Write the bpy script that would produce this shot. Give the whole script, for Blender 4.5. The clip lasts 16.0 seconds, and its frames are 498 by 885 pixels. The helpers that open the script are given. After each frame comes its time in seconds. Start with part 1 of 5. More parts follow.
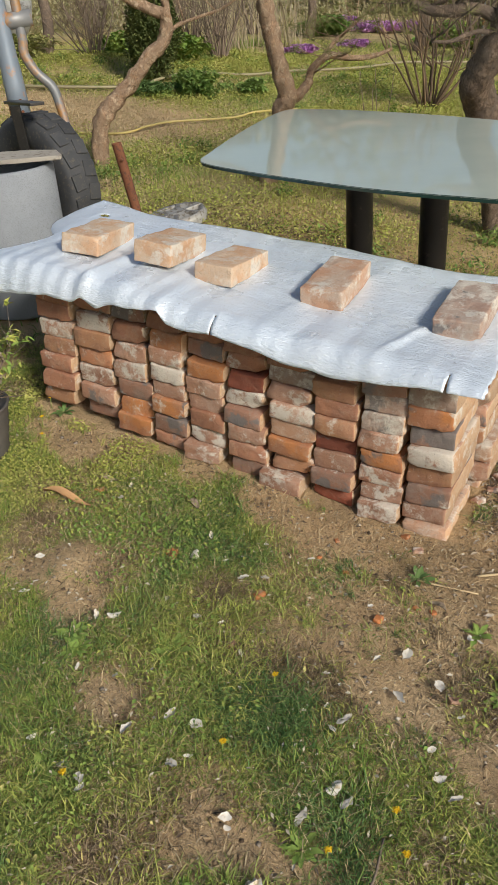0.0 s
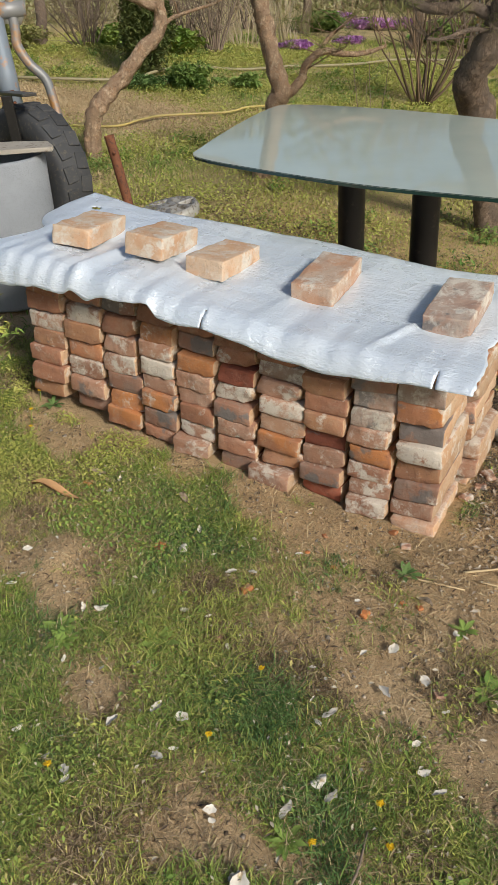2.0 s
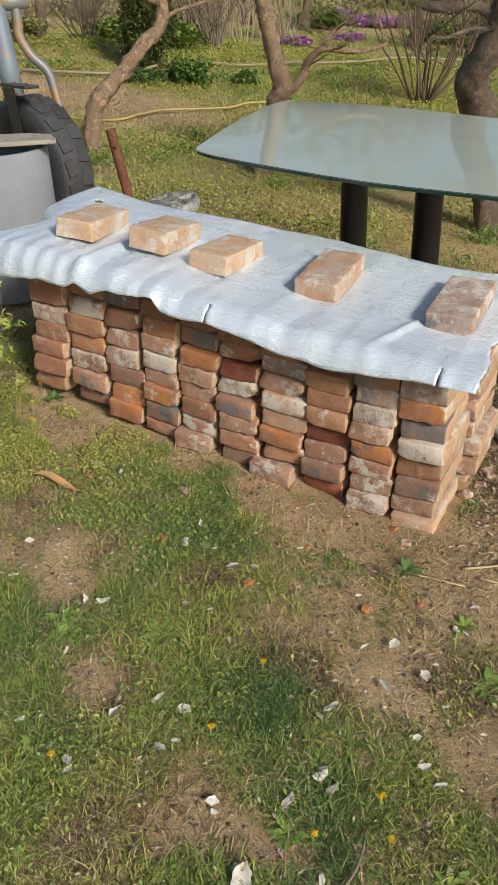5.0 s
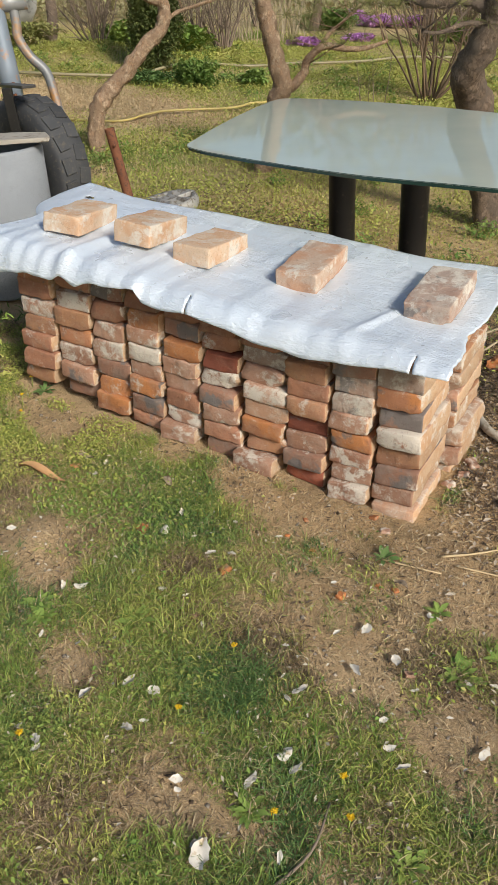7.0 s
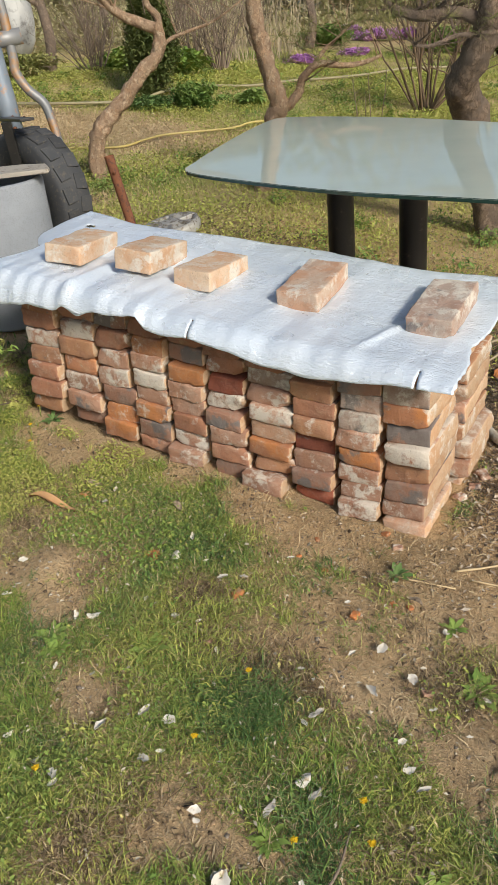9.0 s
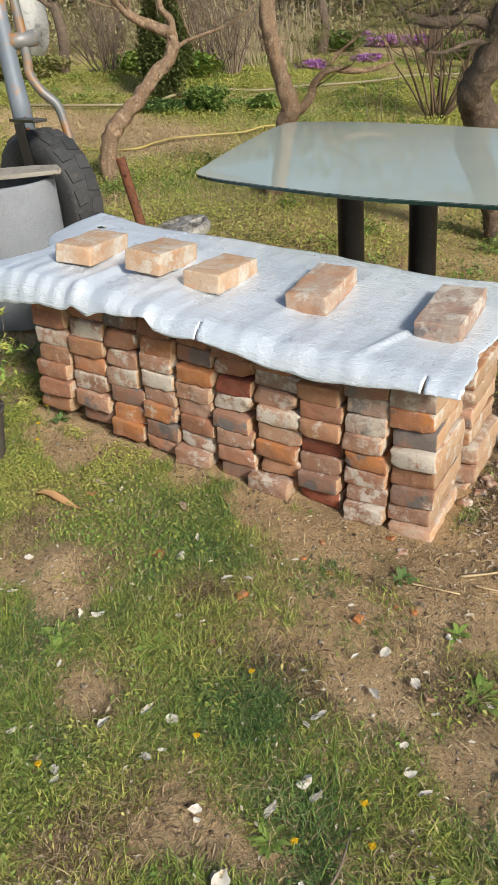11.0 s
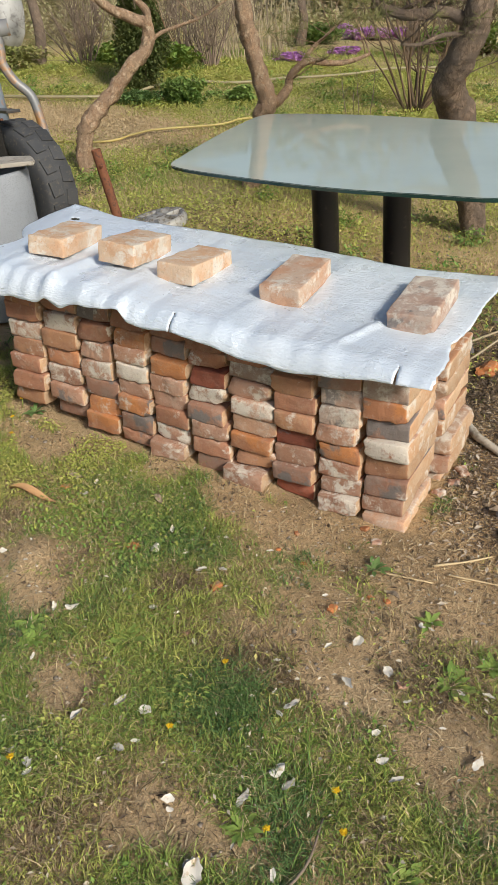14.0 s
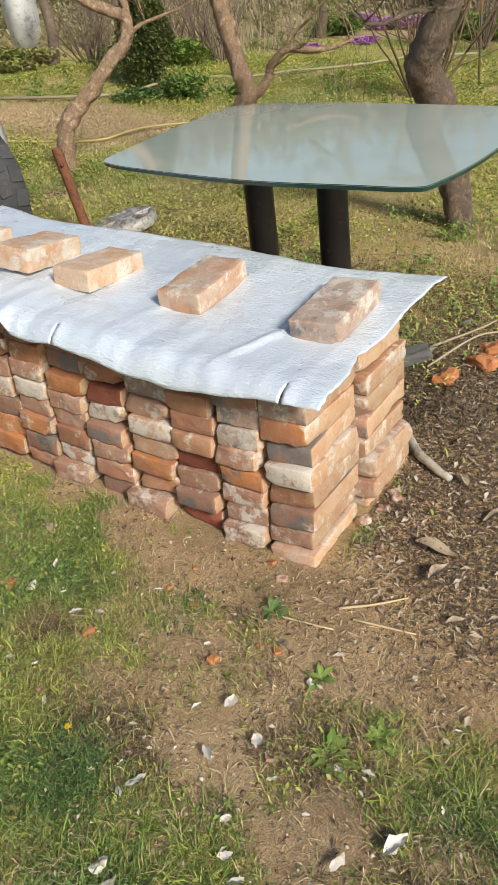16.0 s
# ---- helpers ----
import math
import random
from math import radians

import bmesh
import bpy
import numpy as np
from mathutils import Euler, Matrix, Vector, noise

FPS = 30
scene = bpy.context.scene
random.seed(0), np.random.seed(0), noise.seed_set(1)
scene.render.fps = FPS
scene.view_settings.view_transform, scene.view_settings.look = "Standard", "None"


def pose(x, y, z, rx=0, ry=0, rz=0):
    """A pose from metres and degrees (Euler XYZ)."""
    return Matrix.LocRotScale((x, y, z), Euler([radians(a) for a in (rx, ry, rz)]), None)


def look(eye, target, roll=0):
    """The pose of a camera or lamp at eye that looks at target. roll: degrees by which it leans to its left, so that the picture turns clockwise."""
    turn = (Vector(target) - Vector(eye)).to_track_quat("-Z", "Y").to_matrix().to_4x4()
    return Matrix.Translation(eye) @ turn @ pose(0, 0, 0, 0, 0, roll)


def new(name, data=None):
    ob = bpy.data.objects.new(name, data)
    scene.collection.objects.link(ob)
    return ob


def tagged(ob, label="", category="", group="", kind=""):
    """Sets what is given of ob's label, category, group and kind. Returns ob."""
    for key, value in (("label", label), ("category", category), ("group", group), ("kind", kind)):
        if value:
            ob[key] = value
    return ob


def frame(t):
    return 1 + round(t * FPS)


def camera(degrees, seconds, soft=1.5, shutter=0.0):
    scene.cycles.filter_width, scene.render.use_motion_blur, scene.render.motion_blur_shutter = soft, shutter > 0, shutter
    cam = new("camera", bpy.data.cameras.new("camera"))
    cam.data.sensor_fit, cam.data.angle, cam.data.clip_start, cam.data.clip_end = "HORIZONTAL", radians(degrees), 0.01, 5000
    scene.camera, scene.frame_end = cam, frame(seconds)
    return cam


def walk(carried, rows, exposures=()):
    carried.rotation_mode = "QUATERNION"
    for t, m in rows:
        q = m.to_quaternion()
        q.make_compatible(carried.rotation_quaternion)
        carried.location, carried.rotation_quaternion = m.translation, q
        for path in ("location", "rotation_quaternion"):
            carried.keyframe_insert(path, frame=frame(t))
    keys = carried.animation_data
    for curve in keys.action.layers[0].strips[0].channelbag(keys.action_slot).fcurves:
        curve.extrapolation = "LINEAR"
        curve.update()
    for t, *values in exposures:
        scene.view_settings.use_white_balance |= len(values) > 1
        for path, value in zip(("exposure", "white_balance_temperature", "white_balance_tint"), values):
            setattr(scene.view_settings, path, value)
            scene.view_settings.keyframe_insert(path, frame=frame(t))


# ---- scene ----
cam = camera(35.8, 16.0, soft=0.45)
PATH = [
    (0, (0.38, -1.583, 1.22), (-0.507, -0.089, 0.231), -4.3),
    (0.5, (0.378, -1.581, 1.216), (-0.506, -0.089, 0.218), -4.3),
    (1, (0.378, -1.58, 1.215), (-0.497, -0.085, 0.214), -4.1),
    (1.5, (0.384, -1.582, 1.219), (-0.483, -0.082, 0.219), -3.7),
    (2, (0.384, -1.584, 1.217), (-0.48, -0.082, 0.217), -3.3),
    (2.5, (0.381, -1.581, 1.22), (-0.476, -0.074, 0.222), -2.9),
    (3, (0.376, -1.574, 1.218), (-0.472, -0.065, 0.216), -3.0),
    (3.5, (0.378, -1.566, 1.216), (-0.47, -0.065, 0.203), -3.0),
    (5.8, (0.364, -1.615, 1.218), (-0.484, -0.095, 0.231), -2.0),
    (6, (0.372, -1.613, 1.222), (-0.475, -0.088, 0.244), -2.0),
    (6.5, (0.438, -1.601, 1.224), (-0.439, -0.095, 0.242), -2.3),
    (7, (0.466, -1.585, 1.193), (-0.422, -0.098, 0.193), -3.2),
    (7.5, (0.448, -1.579, 1.203), (-0.465, -0.096, 0.22), -4.3),
    (8, (0.464, -1.569, 1.203), (-0.457, -0.083, 0.232), -5.3),
    (8.5, (0.482, -1.569, 1.206), (-0.437, -0.079, 0.24), -5.8),
    (9, (0.478, -1.566, 1.205), (-0.451, -0.079, 0.241), -6.2),
    (11.5, (0.481, -1.574, 1.204), (-0.464, -0.091, 0.251), -5.4),
    (12, (0.484, -1.57, 1.2), (-0.442, -0.083, 0.237), -4.9),
    (12.5, (0.493, -1.567, 1.204), (-0.42, -0.072, 0.237), -4.8),
    (13, (0.494, -1.568, 1.199), (-0.411, -0.071, 0.229), -4.8),
    (13.5, (0.495, -1.569, 1.199), (-0.405, -0.07, 0.228), -4.9),
    (14, (0.499, -1.568, 1.198), (-0.401, -0.069, 0.227), -5.1),
    (14.5, (0.501, -1.565, 1.197), (-0.398, -0.069, 0.221), -5.1),
    (15, (0.537, -1.517, 1.165), (-0.297, 0.01, 0.18), -4.3),
    (15.5, (0.589, -1.387, 1.148), (-0.277, 0.129, 0.171), -5.7),
    (16, (0.697, -1.207, 1.113), (-0.302, 0.232, 0.149), -7.3),
]
walk(cam, [(t, look(eye, target, roll)) for t, eye, target, roll in PATH],
     [(0.0, -0.22), (3.5, -0.21), (6.0, -0.21), (6.5, -0.19), (7.1, -0.06), (14.5, -0.03), (16.0, 0.05)])

# ---- light: a low hazy sun from the right and a bright sky ----
SUN_AZ, SUN_EL = 62.0, 30.0          # degrees: the sun stands towards +x, -y
sun_dir = Vector((math.sin(radians(SUN_AZ)) * math.cos(radians(SUN_EL)),
                  -math.cos(radians(SUN_AZ)) * math.cos(radians(SUN_EL)),
                  math.sin(radians(SUN_EL))))
world = bpy.data.worlds.new("sky")
scene.world = world
world.use_nodes = True
wn = world.node_tree
sky = wn.nodes.new("ShaderNodeTexSky")
sky.sky_type = 'NISHITA'
sky.sun_disc = False
sky.sun_elevation = radians(SUN_EL)
sky.sun_rotation = math.atan2(sun_dir.x, sun_dir.y)
sky.air_density, sky.dust_density, sky.ozone_density = 1.0, 2.3, 1.4
wn.nodes["Background"].inputs["Strength"].default_value = 0.092
wn.links.new(sky.outputs[0], wn.nodes["Background"].inputs["Color"])
sun = new("sun", bpy.data.lights.new("sun", 'SUN'))
sun.data.energy, sun.data.angle, sun.data.color = 4.0, radians(12.0), (1.0, 0.94, 0.83)
sun.matrix_world = look(sun_dir * 30, (0, 0, 0))


# ---- materials ----
def rgb(c):
    return (*c, 1.0)


class Nodes:
    """A small builder for node materials."""

    def __init__(self, name):
        self.m = bpy.data.materials.new(name)
        self.m.use_nodes = True
        self.t = self.m.node_tree
        self.b = self.t.nodes["Principled BSDF"]
        self.co = self.t.nodes.new("ShaderNodeTexCoord").outputs["Object"]
        self.rand = self.t.nodes.new("ShaderNodeObjectInfo").outputs["Random"]
        w = self.t.nodes.new("ShaderNodeMath")
        w.operation = 'MULTIPLY'
        w.inputs[1].default_value = 41.0
        self.t.links.new(self.rand, w.inputs[0])
        self.w = w.outputs[0]

    def link(self, a, b):
        self.t.links.new(a, b)

    def noise(self, scale, detail=4.0, rough=0.55, stretch=None, co=None):
        n = self.t.nodes.new("ShaderNodeTexNoise")
        n.noise_dimensions = '4D'
        n.inputs["Scale"].default_value, n.inputs["Detail"].default_value, n.inputs["Roughness"].default_value = scale, detail, rough
        src = co or self.co
        if stretch:
            mp = self.t.nodes.new("ShaderNodeMapping")
            mp.inputs["Scale"].default_value = stretch
            self.link(src, mp.inputs["Vector"])
            src = mp.outputs[0]
        self.link(src, n.inputs["Vector"])
        self.link(self.w, n.inputs["W"])
        return n.outputs["Fac"]

    def ramp(self, fac, lo, hi, a=0.0, b=1.0):
        r = self.t.nodes.new("ShaderNodeMapRange")
        for k, v in zip(range(1, 5), (lo, hi, a, b)):
            r.inputs[k].default_value = v
        self.link(fac, r.inputs[0])
        return r.outputs[0]

    def mix(self, fac, a, b, kind='MIX'):
        x = self.t.nodes.new("ShaderNodeMix")
        x.data_type, x.blend_type = 'RGBA', kind
        for sock, v in ((x.inputs[0], fac), (x.inputs[6], a), (x.inputs[7], b)):
            if isinstance(v, (int, float)):
                sock.default_value = v
            elif isinstance(v, tuple):
                sock.default_value = rgb(v)
            else:
                self.link(v, sock)
        return x.outputs[2]

    def bump(self, fac, strength, dist, after=None):
        n = self.t.nodes.new("ShaderNodeBump")
        n.inputs["Strength"].default_value, n.inputs["Distance"].default_value = strength, dist
        self.link(fac, n.inputs["Height"])
        if after is not None:
            self.link(after, n.inputs["Normal"])
        return n.outputs[0]

    def done(self, color, rough=0.85, metal=0.0, normal=None, **more):
        if isinstance(color, tuple):
            self.b.inputs["Base Color"].default_value = rgb(color)
        else:
            self.link(color, self.b.inputs["Base Color"])
        if isinstance(rough, (int, float)):
            self.b.inputs["Roughness"].default_value = rough
        else:
            self.link(rough, self.b.inputs["Roughness"])
        self.b.inputs["Metallic"].default_value = metal
        if normal is not None:
            self.link(normal, self.b.inputs["Normal"])
        for k, v in more.items():
            self.b.inputs[k.replace("_", " ")].default_value = v
        return self.m


def rough_mat(name, a, b, c=None, s1=6.0, s2=30.0, amount=0.5, rough=0.85, metal=0.0, bump=0.4, dist=0.004, bs=60.0, stretch=None, spread=0.25):
    """Two colours in broad patches, a third in smaller stains, random brightness by object, and a fine relief."""
    n = Nodes(name)
    col = n.mix(n.ramp(n.noise(s1, stretch=stretch), 0.35, 0.65), a, b)
    if c:
        col = n.mix(n.ramp(n.noise(s2, 5, 0.65, stretch=stretch), 0.62 - 0.3 * amount, 0.72 - 0.3 * amount), col, c)
    v = n.ramp(n.rand, 0, 1, 1 - spread, 1 + spread * 0.6)
    bright = n.t.nodes.new("ShaderNodeCombineColor")
    for k in range(3):
        n.link(v, bright.inputs[k])
    col = n.mix(1.0, col, bright.outputs[0], 'MULTIPLY')
    nb = n.bump(n.noise(bs, 6, 0.7, stretch=stretch), bump, dist)
    return n.done(col, rough, metal, nb)


def leaf_mat(name, a, b, c, rough=0.6, trans=0.0):
    """Foliage: the colour changes from leaf to leaf."""
    n = Nodes(name)
    geo = n.t.nodes.new("ShaderNodeNewGeometry")
    isl = geo.outputs["Random Per Island"]
    col = n.mix(n.ramp(isl, 0.0, 0.6), a, b)
    col = n.mix(n.ramp(isl, 0.82, 0.95), col, c)
    col = n.mix(n.ramp(n.noise(2.2), 0.35, 0.7, 0, 0.55), col, c)
    return n.done(col, rough, Specular_IOR_Level=0.12)


def brick_mat(name, a, b, c, lime, grey):
    """Fired clay: two clay colours in broken patches, scorched grey, smears of lime mortar, dust and pits."""
    n = Nodes(name)
    warp = n.t.nodes.new("ShaderNodeVectorMath")
    warp.operation = 'MULTIPLY_ADD'
    wob = n.t.nodes.new("ShaderNodeTexNoise")
    wob.inputs["Scale"].default_value, wob.inputs["Detail"].default_value = 35.0, 5.0
    n.link(n.co, wob.inputs["Vector"])
    n.link(wob.outputs["Color"], warp.inputs[0])
    warp.inputs[1].default_value = (0.03, 0.03, 0.03)
    n.link(n.co, warp.inputs[2])
    co = warp.outputs[0]
    col = n.mix(n.ramp(n.noise(13, 5, 0.6, co=co), 0.44, 0.56), a, b)
    col = n.mix(n.ramp(n.noise(24, 7, 0.75, co=co), 0.50, 0.68, 0, 0.8), col, c)
    if grey:
        col = n.mix(n.ramp(n.noise(10, 4, 0.55, co=co), 0.68 - 0.3 * grey, 0.72 - 0.3 * grey, 0, 0.85), col, (0.185, 0.175, 0.17))
    bright = n.t.nodes.new("ShaderNodeCombineColor")
    v = n.ramp(n.rand, 0, 1, 0.8, 1.15)
    for k in range(3):
        n.link(v, bright.inputs[k])
    col = n.mix(1.0, col, bright.outputs[0], 'MULTIPLY')
    if lime:
        l = n.ramp(n.noise(15, 9, 0.74, co=co), 0.70 - 0.34 * lime, 0.78 - 0.34 * lime, 0, 0.88)
        col = n.mix(l, col, (0.66, 0.615, 0.54))
        l2 = n.ramp(n.noise(60, 8, 0.8), 0.66 - 0.2 * lime, 0.80 - 0.2 * lime, 0, 0.6)
        col = n.mix(l2, col, (0.60, 0.52, 0.42))
    col = n.mix(n.ramp(n.noise(38, 8, 0.8, co=co), 0.57, 0.70, 0, 0.65), col, (0.13, 0.085, 0.06))
    col = n.mix(n.ramp(n.noise(330, 3, 0.6), 0.60, 0.72, 0, 0.6), col, (0.10, 0.07, 0.05))
    nb = n.bump(n.noise(18, 6, 0.65, co=co), 0.6, 0.012)
    nb = n.bump(n.noise(70, 6, 0.7), 0.6, 0.004, nb)
    nb = n.bump(n.noise(330, 4, 0.7), 0.5, 0.0014, nb)
    return n.done(col, 0.93, 0.0, nb, Specular_IOR_Level=0.2)


BRICK = {
    "r": brick_mat("brick_red_brown", (0.42, 0.205, 0.125), (0.35, 0.175, 0.115), (0.46, 0.30, 0.21), 0.34, 0.12),
    "o": brick_mat("brick_orange", (0.53, 0.225, 0.09), (0.41, 0.19, 0.105), (0.49, 0.32, 0.21), 0.40, 0.26),
    "p": brick_mat("brick_pinkish", (0.46, 0.275, 0.195), (0.40, 0.22, 0.145), (0.50, 0.37, 0.29), 0.50, 0.15),
    "g": brick_mat("brick_grey_scorched", (0.30, 0.20, 0.155), (0.33, 0.18, 0.125), (0.34, 0.27, 0.22), 0.36, 0.52),
    "w": brick_mat("brick_limewashed", (0.43, 0.26, 0.185), (0.37, 0.19, 0.125), (0.50, 0.40, 0.31), 0.74, 0.12),
    "m": brick_mat("brick_grey_white", (0.44, 0.34, 0.28), (0.40, 0.27, 0.21), (0.48, 0.42, 0.36), 0.60, 0.30),
    "d": brick_mat("brick_dark_red", (0.27, 0.085, 0.050), (0.22, 0.075, 0.05), (0.29, 0.14, 0.10), 0.14, 0.15),
    "b": brick_mat("brick_brown_orange", (0.47, 0.25, 0.14), (0.40, 0.21, 0.13), (0.48, 0.32, 0.21), 0.42, 0.14),
    "y": brick_mat("brick_pale_sandy", (0.52, 0.385, 0.275), (0.51, 0.32, 0.20), (0.58, 0.48, 0.37), 0.56, 0.0),
    "t": brick_mat("brick_pitted_tan", (0.48, 0.35, 0.265), (0.46, 0.275, 0.18), (0.52, 0.43, 0.35), 0.52, 0.10),
}

# sandy clay, made paler and warmer to paint in sun on the stack's end
BRICK_SUNLIT_SIDE = brick_mat("brick_sandy_sunlit_side", (0.56, 0.39, 0.255), (0.52, 0.325, 0.195), (0.58, 0.46, 0.34), 0.50, 0.0)


def foil():
    n = Nodes("silver_foil_foam")
    col = n.mix(n.ramp(n.noise(5, 3), 0.3, 0.7), (0.83, 0.91, 1.0), (0.76, 0.87, 1.0))
    col = n.mix(n.ramp(n.noise(26, 5, 0.7, (0.4, 1.5, 1.5)), 0.54, 0.70, 0, 0.35), col, (0.70, 0.74, 0.80))
    col = n.mix(n.ramp(n.noise(9, 6, 0.7), 0.62, 0.74, 0, 0.18), col, (0.72, 0.66, 0.58))
    nb = n.bump(n.noise(9, 3, 0.5, (1.3, 0.6, 1.0)), 0.5, 0.020)
    nb = n.bump(n.noise(34, 4, 0.55, (0.35, 1.6, 1.6)), 0.45, 0.010, nb)
    nb = n.bump(n.noise(170, 3, 0.6, (0.45, 1.4, 1.4)), 0.8, 0.005, nb)
    return n.done(col, n.ramp(n.noise(7, 3), 0.3, 0.7, 0.22, 0.38), 0.24, nb)


FOIL = foil()
CONCRETE = rough_mat("grey_speckled_concrete", (0.33, 0.355, 0.39), (0.26, 0.285, 0.315), (0.16, 0.17, 0.185), 4, 330, 0.35, 0.9, bump=0.6, dist=0.003, bs=160)
SLAB = rough_mat("weathered_pale_board", (0.60, 0.55, 0.47), (0.52, 0.47, 0.39), (0.32, 0.27, 0.21), 8, 30, 0.3, 0.9)
RUBBER = rough_mat("black_dusty_rubber", (0.040, 0.043, 0.048), (0.060, 0.062, 0.066), (0.10, 0.09, 0.075), 6, 60, 0.25, 0.75, bump=0.3, dist=0.002)
BLUE_STEEL = rough_mat("faded_blue_grey_paint", (0.17, 0.215, 0.27), (0.22, 0.26, 0.31), (0.42, 0.21, 0.08), 5, 9, 0.34, 0.5, 0.2, 0.2, 0.002)
PIPE_STEEL = rough_mat("rusty_grey_pipe", (0.27, 0.27, 0.27), (0.22, 0.23, 0.24), (0.46, 0.24, 0.09), 5, 9, 0.5, 0.5, 0.3, 0.2, 0.002)
RUST = rough_mat("rusted_steel", (0.16, 0.062, 0.032), (0.21, 0.085, 0.042), (0.10, 0.045, 0.03), 12, 60, 0.4, 0.85, 0.1, 0.5, 0.002)
DARK_STEEL = rough_mat("dark_painted_steel", (0.022, 0.021, 0.020), (0.032, 0.029, 0.026), (0.07, 0.06, 0.05), 7, 40, 0.12, 0.42, 0.1, 0.15, 0.001)
ALU = rough_mat("dull_cast_metal", (0.42, 0.41, 0.39), (0.34, 0.33, 0.31), (0.2, 0.17, 0.13), 10, 50, 0.4, 0.6, 0.4)


def bark_mat(name, plate, pale, crack, dull, scale, flat):
    """Bark in long flaking plates: colour by plate, dark cracks between them, fine grain on top."""
    n = Nodes(name)
    mp = n.t.nodes.new("ShaderNodeMapping")
    mp.inputs["Scale"].default_value = (1.0, 1.0, flat)
    wob = n.t.nodes.new("ShaderNodeTexNoise")
    wob.inputs["Scale"].default_value, wob.inputs["Detail"].default_value = 14.0, 5.0
    n.link(n.co, wob.inputs["Vector"])
    warp = n.t.nodes.new("ShaderNodeVectorMath")
    warp.operation = 'MULTIPLY_ADD'
    warp.inputs[1].default_value = (0.09, 0.09, 0.09)
    n.link(wob.outputs["Color"], warp.inputs[0])
    n.link(n.co, warp.inputs[2])
    n.link(warp.outputs[0], mp.inputs["Vector"])
    cells = []
    for feature in ('F1', 'DISTANCE_TO_EDGE'):
        vo = n.t.nodes.new("ShaderNodeTexVoronoi")
        vo.feature = feature
        vo.inputs["Scale"].default_value = scale
        n.link(mp.outputs[0], vo.inputs["Vector"])
        cells.append(vo)
    tone = n.t.nodes.new("ShaderNodeSeparateColor")
    n.link(cells[0].outputs["Color"], tone.inputs[0])
    col = n.mix(tone.outputs[0], plate, pale)
    col = n.mix(n.ramp(n.noise(60, 6, 0.7), 0.45, 0.70, 0, 0.6), col, crack)
    gap = n.ramp(cells[1].outputs["Distance"], 0.0, 0.10)
    col = n.mix(n.ramp(cells[1].outputs["Distance"], 0.0, 0.12, 0.50, 1.0), crack, col)
    col = n.mix(n.ramp(n.noise(16, 7, 0.75), 0.46, 0.54, 0, 0.8), col, dull)
    col = n.mix(n.ramp(n.noise(38, 7, 0.8), 0.56, 0.64, 0, 0.65), col, crack)
    nb = n.bump(gap, 0.5, 0.010)
    nb = n.bump(n.noise(38, 7, 0.8), 0.9, 0.02, nb)
    nb = n.bump(n.noise(90, 6, 0.7), 0.7, 0.006, nb)
    return n.done(col, 0.95, 0.0, nb, Specular_IOR_Level=0.15)


BARK = bark_mat("scaly_orchard_bark", (0.47, 0.295, 0.18), (0.62, 0.48, 0.34), (0.12, 0.082, 0.056), (0.34, 0.235, 0.16), 62, 0.5)
BARK_DARK = bark_mat("dark_rough_bark", (0.23, 0.17, 0.125), (0.34, 0.255, 0.19), (0.06, 0.046, 0.037), (0.17, 0.135, 0.11), 55, 0.25)
TWIG = rough_mat("grey_brown_twigs", (0.17, 0.125, 0.09), (0.24, 0.185, 0.14), None, 8, 20, 0.4, 0.9)
TWIG_RED = rough_mat("reddish_brown_stems", (0.19, 0.125, 0.075), (0.14, 0.10, 0.065), None, 8, 20, 0.4, 0.85)
NEEDLE = leaf_mat("olive_needles", (0.12, 0.14, 0.05), (0.18, 0.19, 0.07), (0.26, 0.22, 0.10))
STRAW = leaf_mat("dry_straw", (0.70, 0.57, 0.36), (0.60, 0.47, 0.28), (0.48, 0.36, 0.21))
DRY_REED = leaf_mat("pale_dry_stalks", (0.50, 0.43, 0.30), (0.41, 0.345, 0.24), (0.30, 0.24, 0.16))
THATCH = leaf_mat("dead_grass", (0.42, 0.33, 0.21), (0.24, 0.175, 0.105), (0.11, 0.08, 0.05))
DARK_LITTER = leaf_mat("dark_litter", (0.055, 0.040, 0.030), (0.10, 0.072, 0.052), (0.27, 0.21, 0.15))
PALE_FLAKE = leaf_mat("pale_leaf_flakes", (0.70, 0.64, 0.52), (0.55, 0.48, 0.36), (0.36, 0.29, 0.20))
CLOD = leaf_mat("soil_crumbs", (0.20, 0.14, 0.085), (0.42, 0.30, 0.18), (0.11, 0.08, 0.055), 0.95)
GRAVEL = leaf_mat("pale_grit", (0.55, 0.45, 0.34), (0.40, 0.31, 0.22), (0.62, 0.56, 0.47), 0.95)
GRASS = leaf_mat("young_grass", (0.085, 0.165, 0.030), (0.22, 0.32, 0.065), (0.40, 0.41, 0.13))
WEED = leaf_mat("small_weed_leaves", (0.10, 0.21, 0.045), (0.20, 0.32, 0.075), (0.33, 0.36, 0.09))
WEED_DARK = leaf_mat("dark_green_weed", (0.055, 0.125, 0.038), (0.12, 0.21, 0.065), (0.24, 0.33, 0.12))
WEED_OLIVE = leaf_mat("olive_spring_weeds", (0.17, 0.215, 0.055), (0.28, 0.31, 0.09), (0.42, 0.36, 0.17))
WEED_YELLOW = leaf_mat("yellow_green_weeds", (0.27, 0.34, 0.06), (0.43, 0.47, 0.10), (0.58, 0.52, 0.19))
BUSH_GREEN = leaf_mat("fresh_bush_leaves", (0.09, 0.19, 0.045), (0.17, 0.27, 0.07), (0.27, 0.34, 0.10))
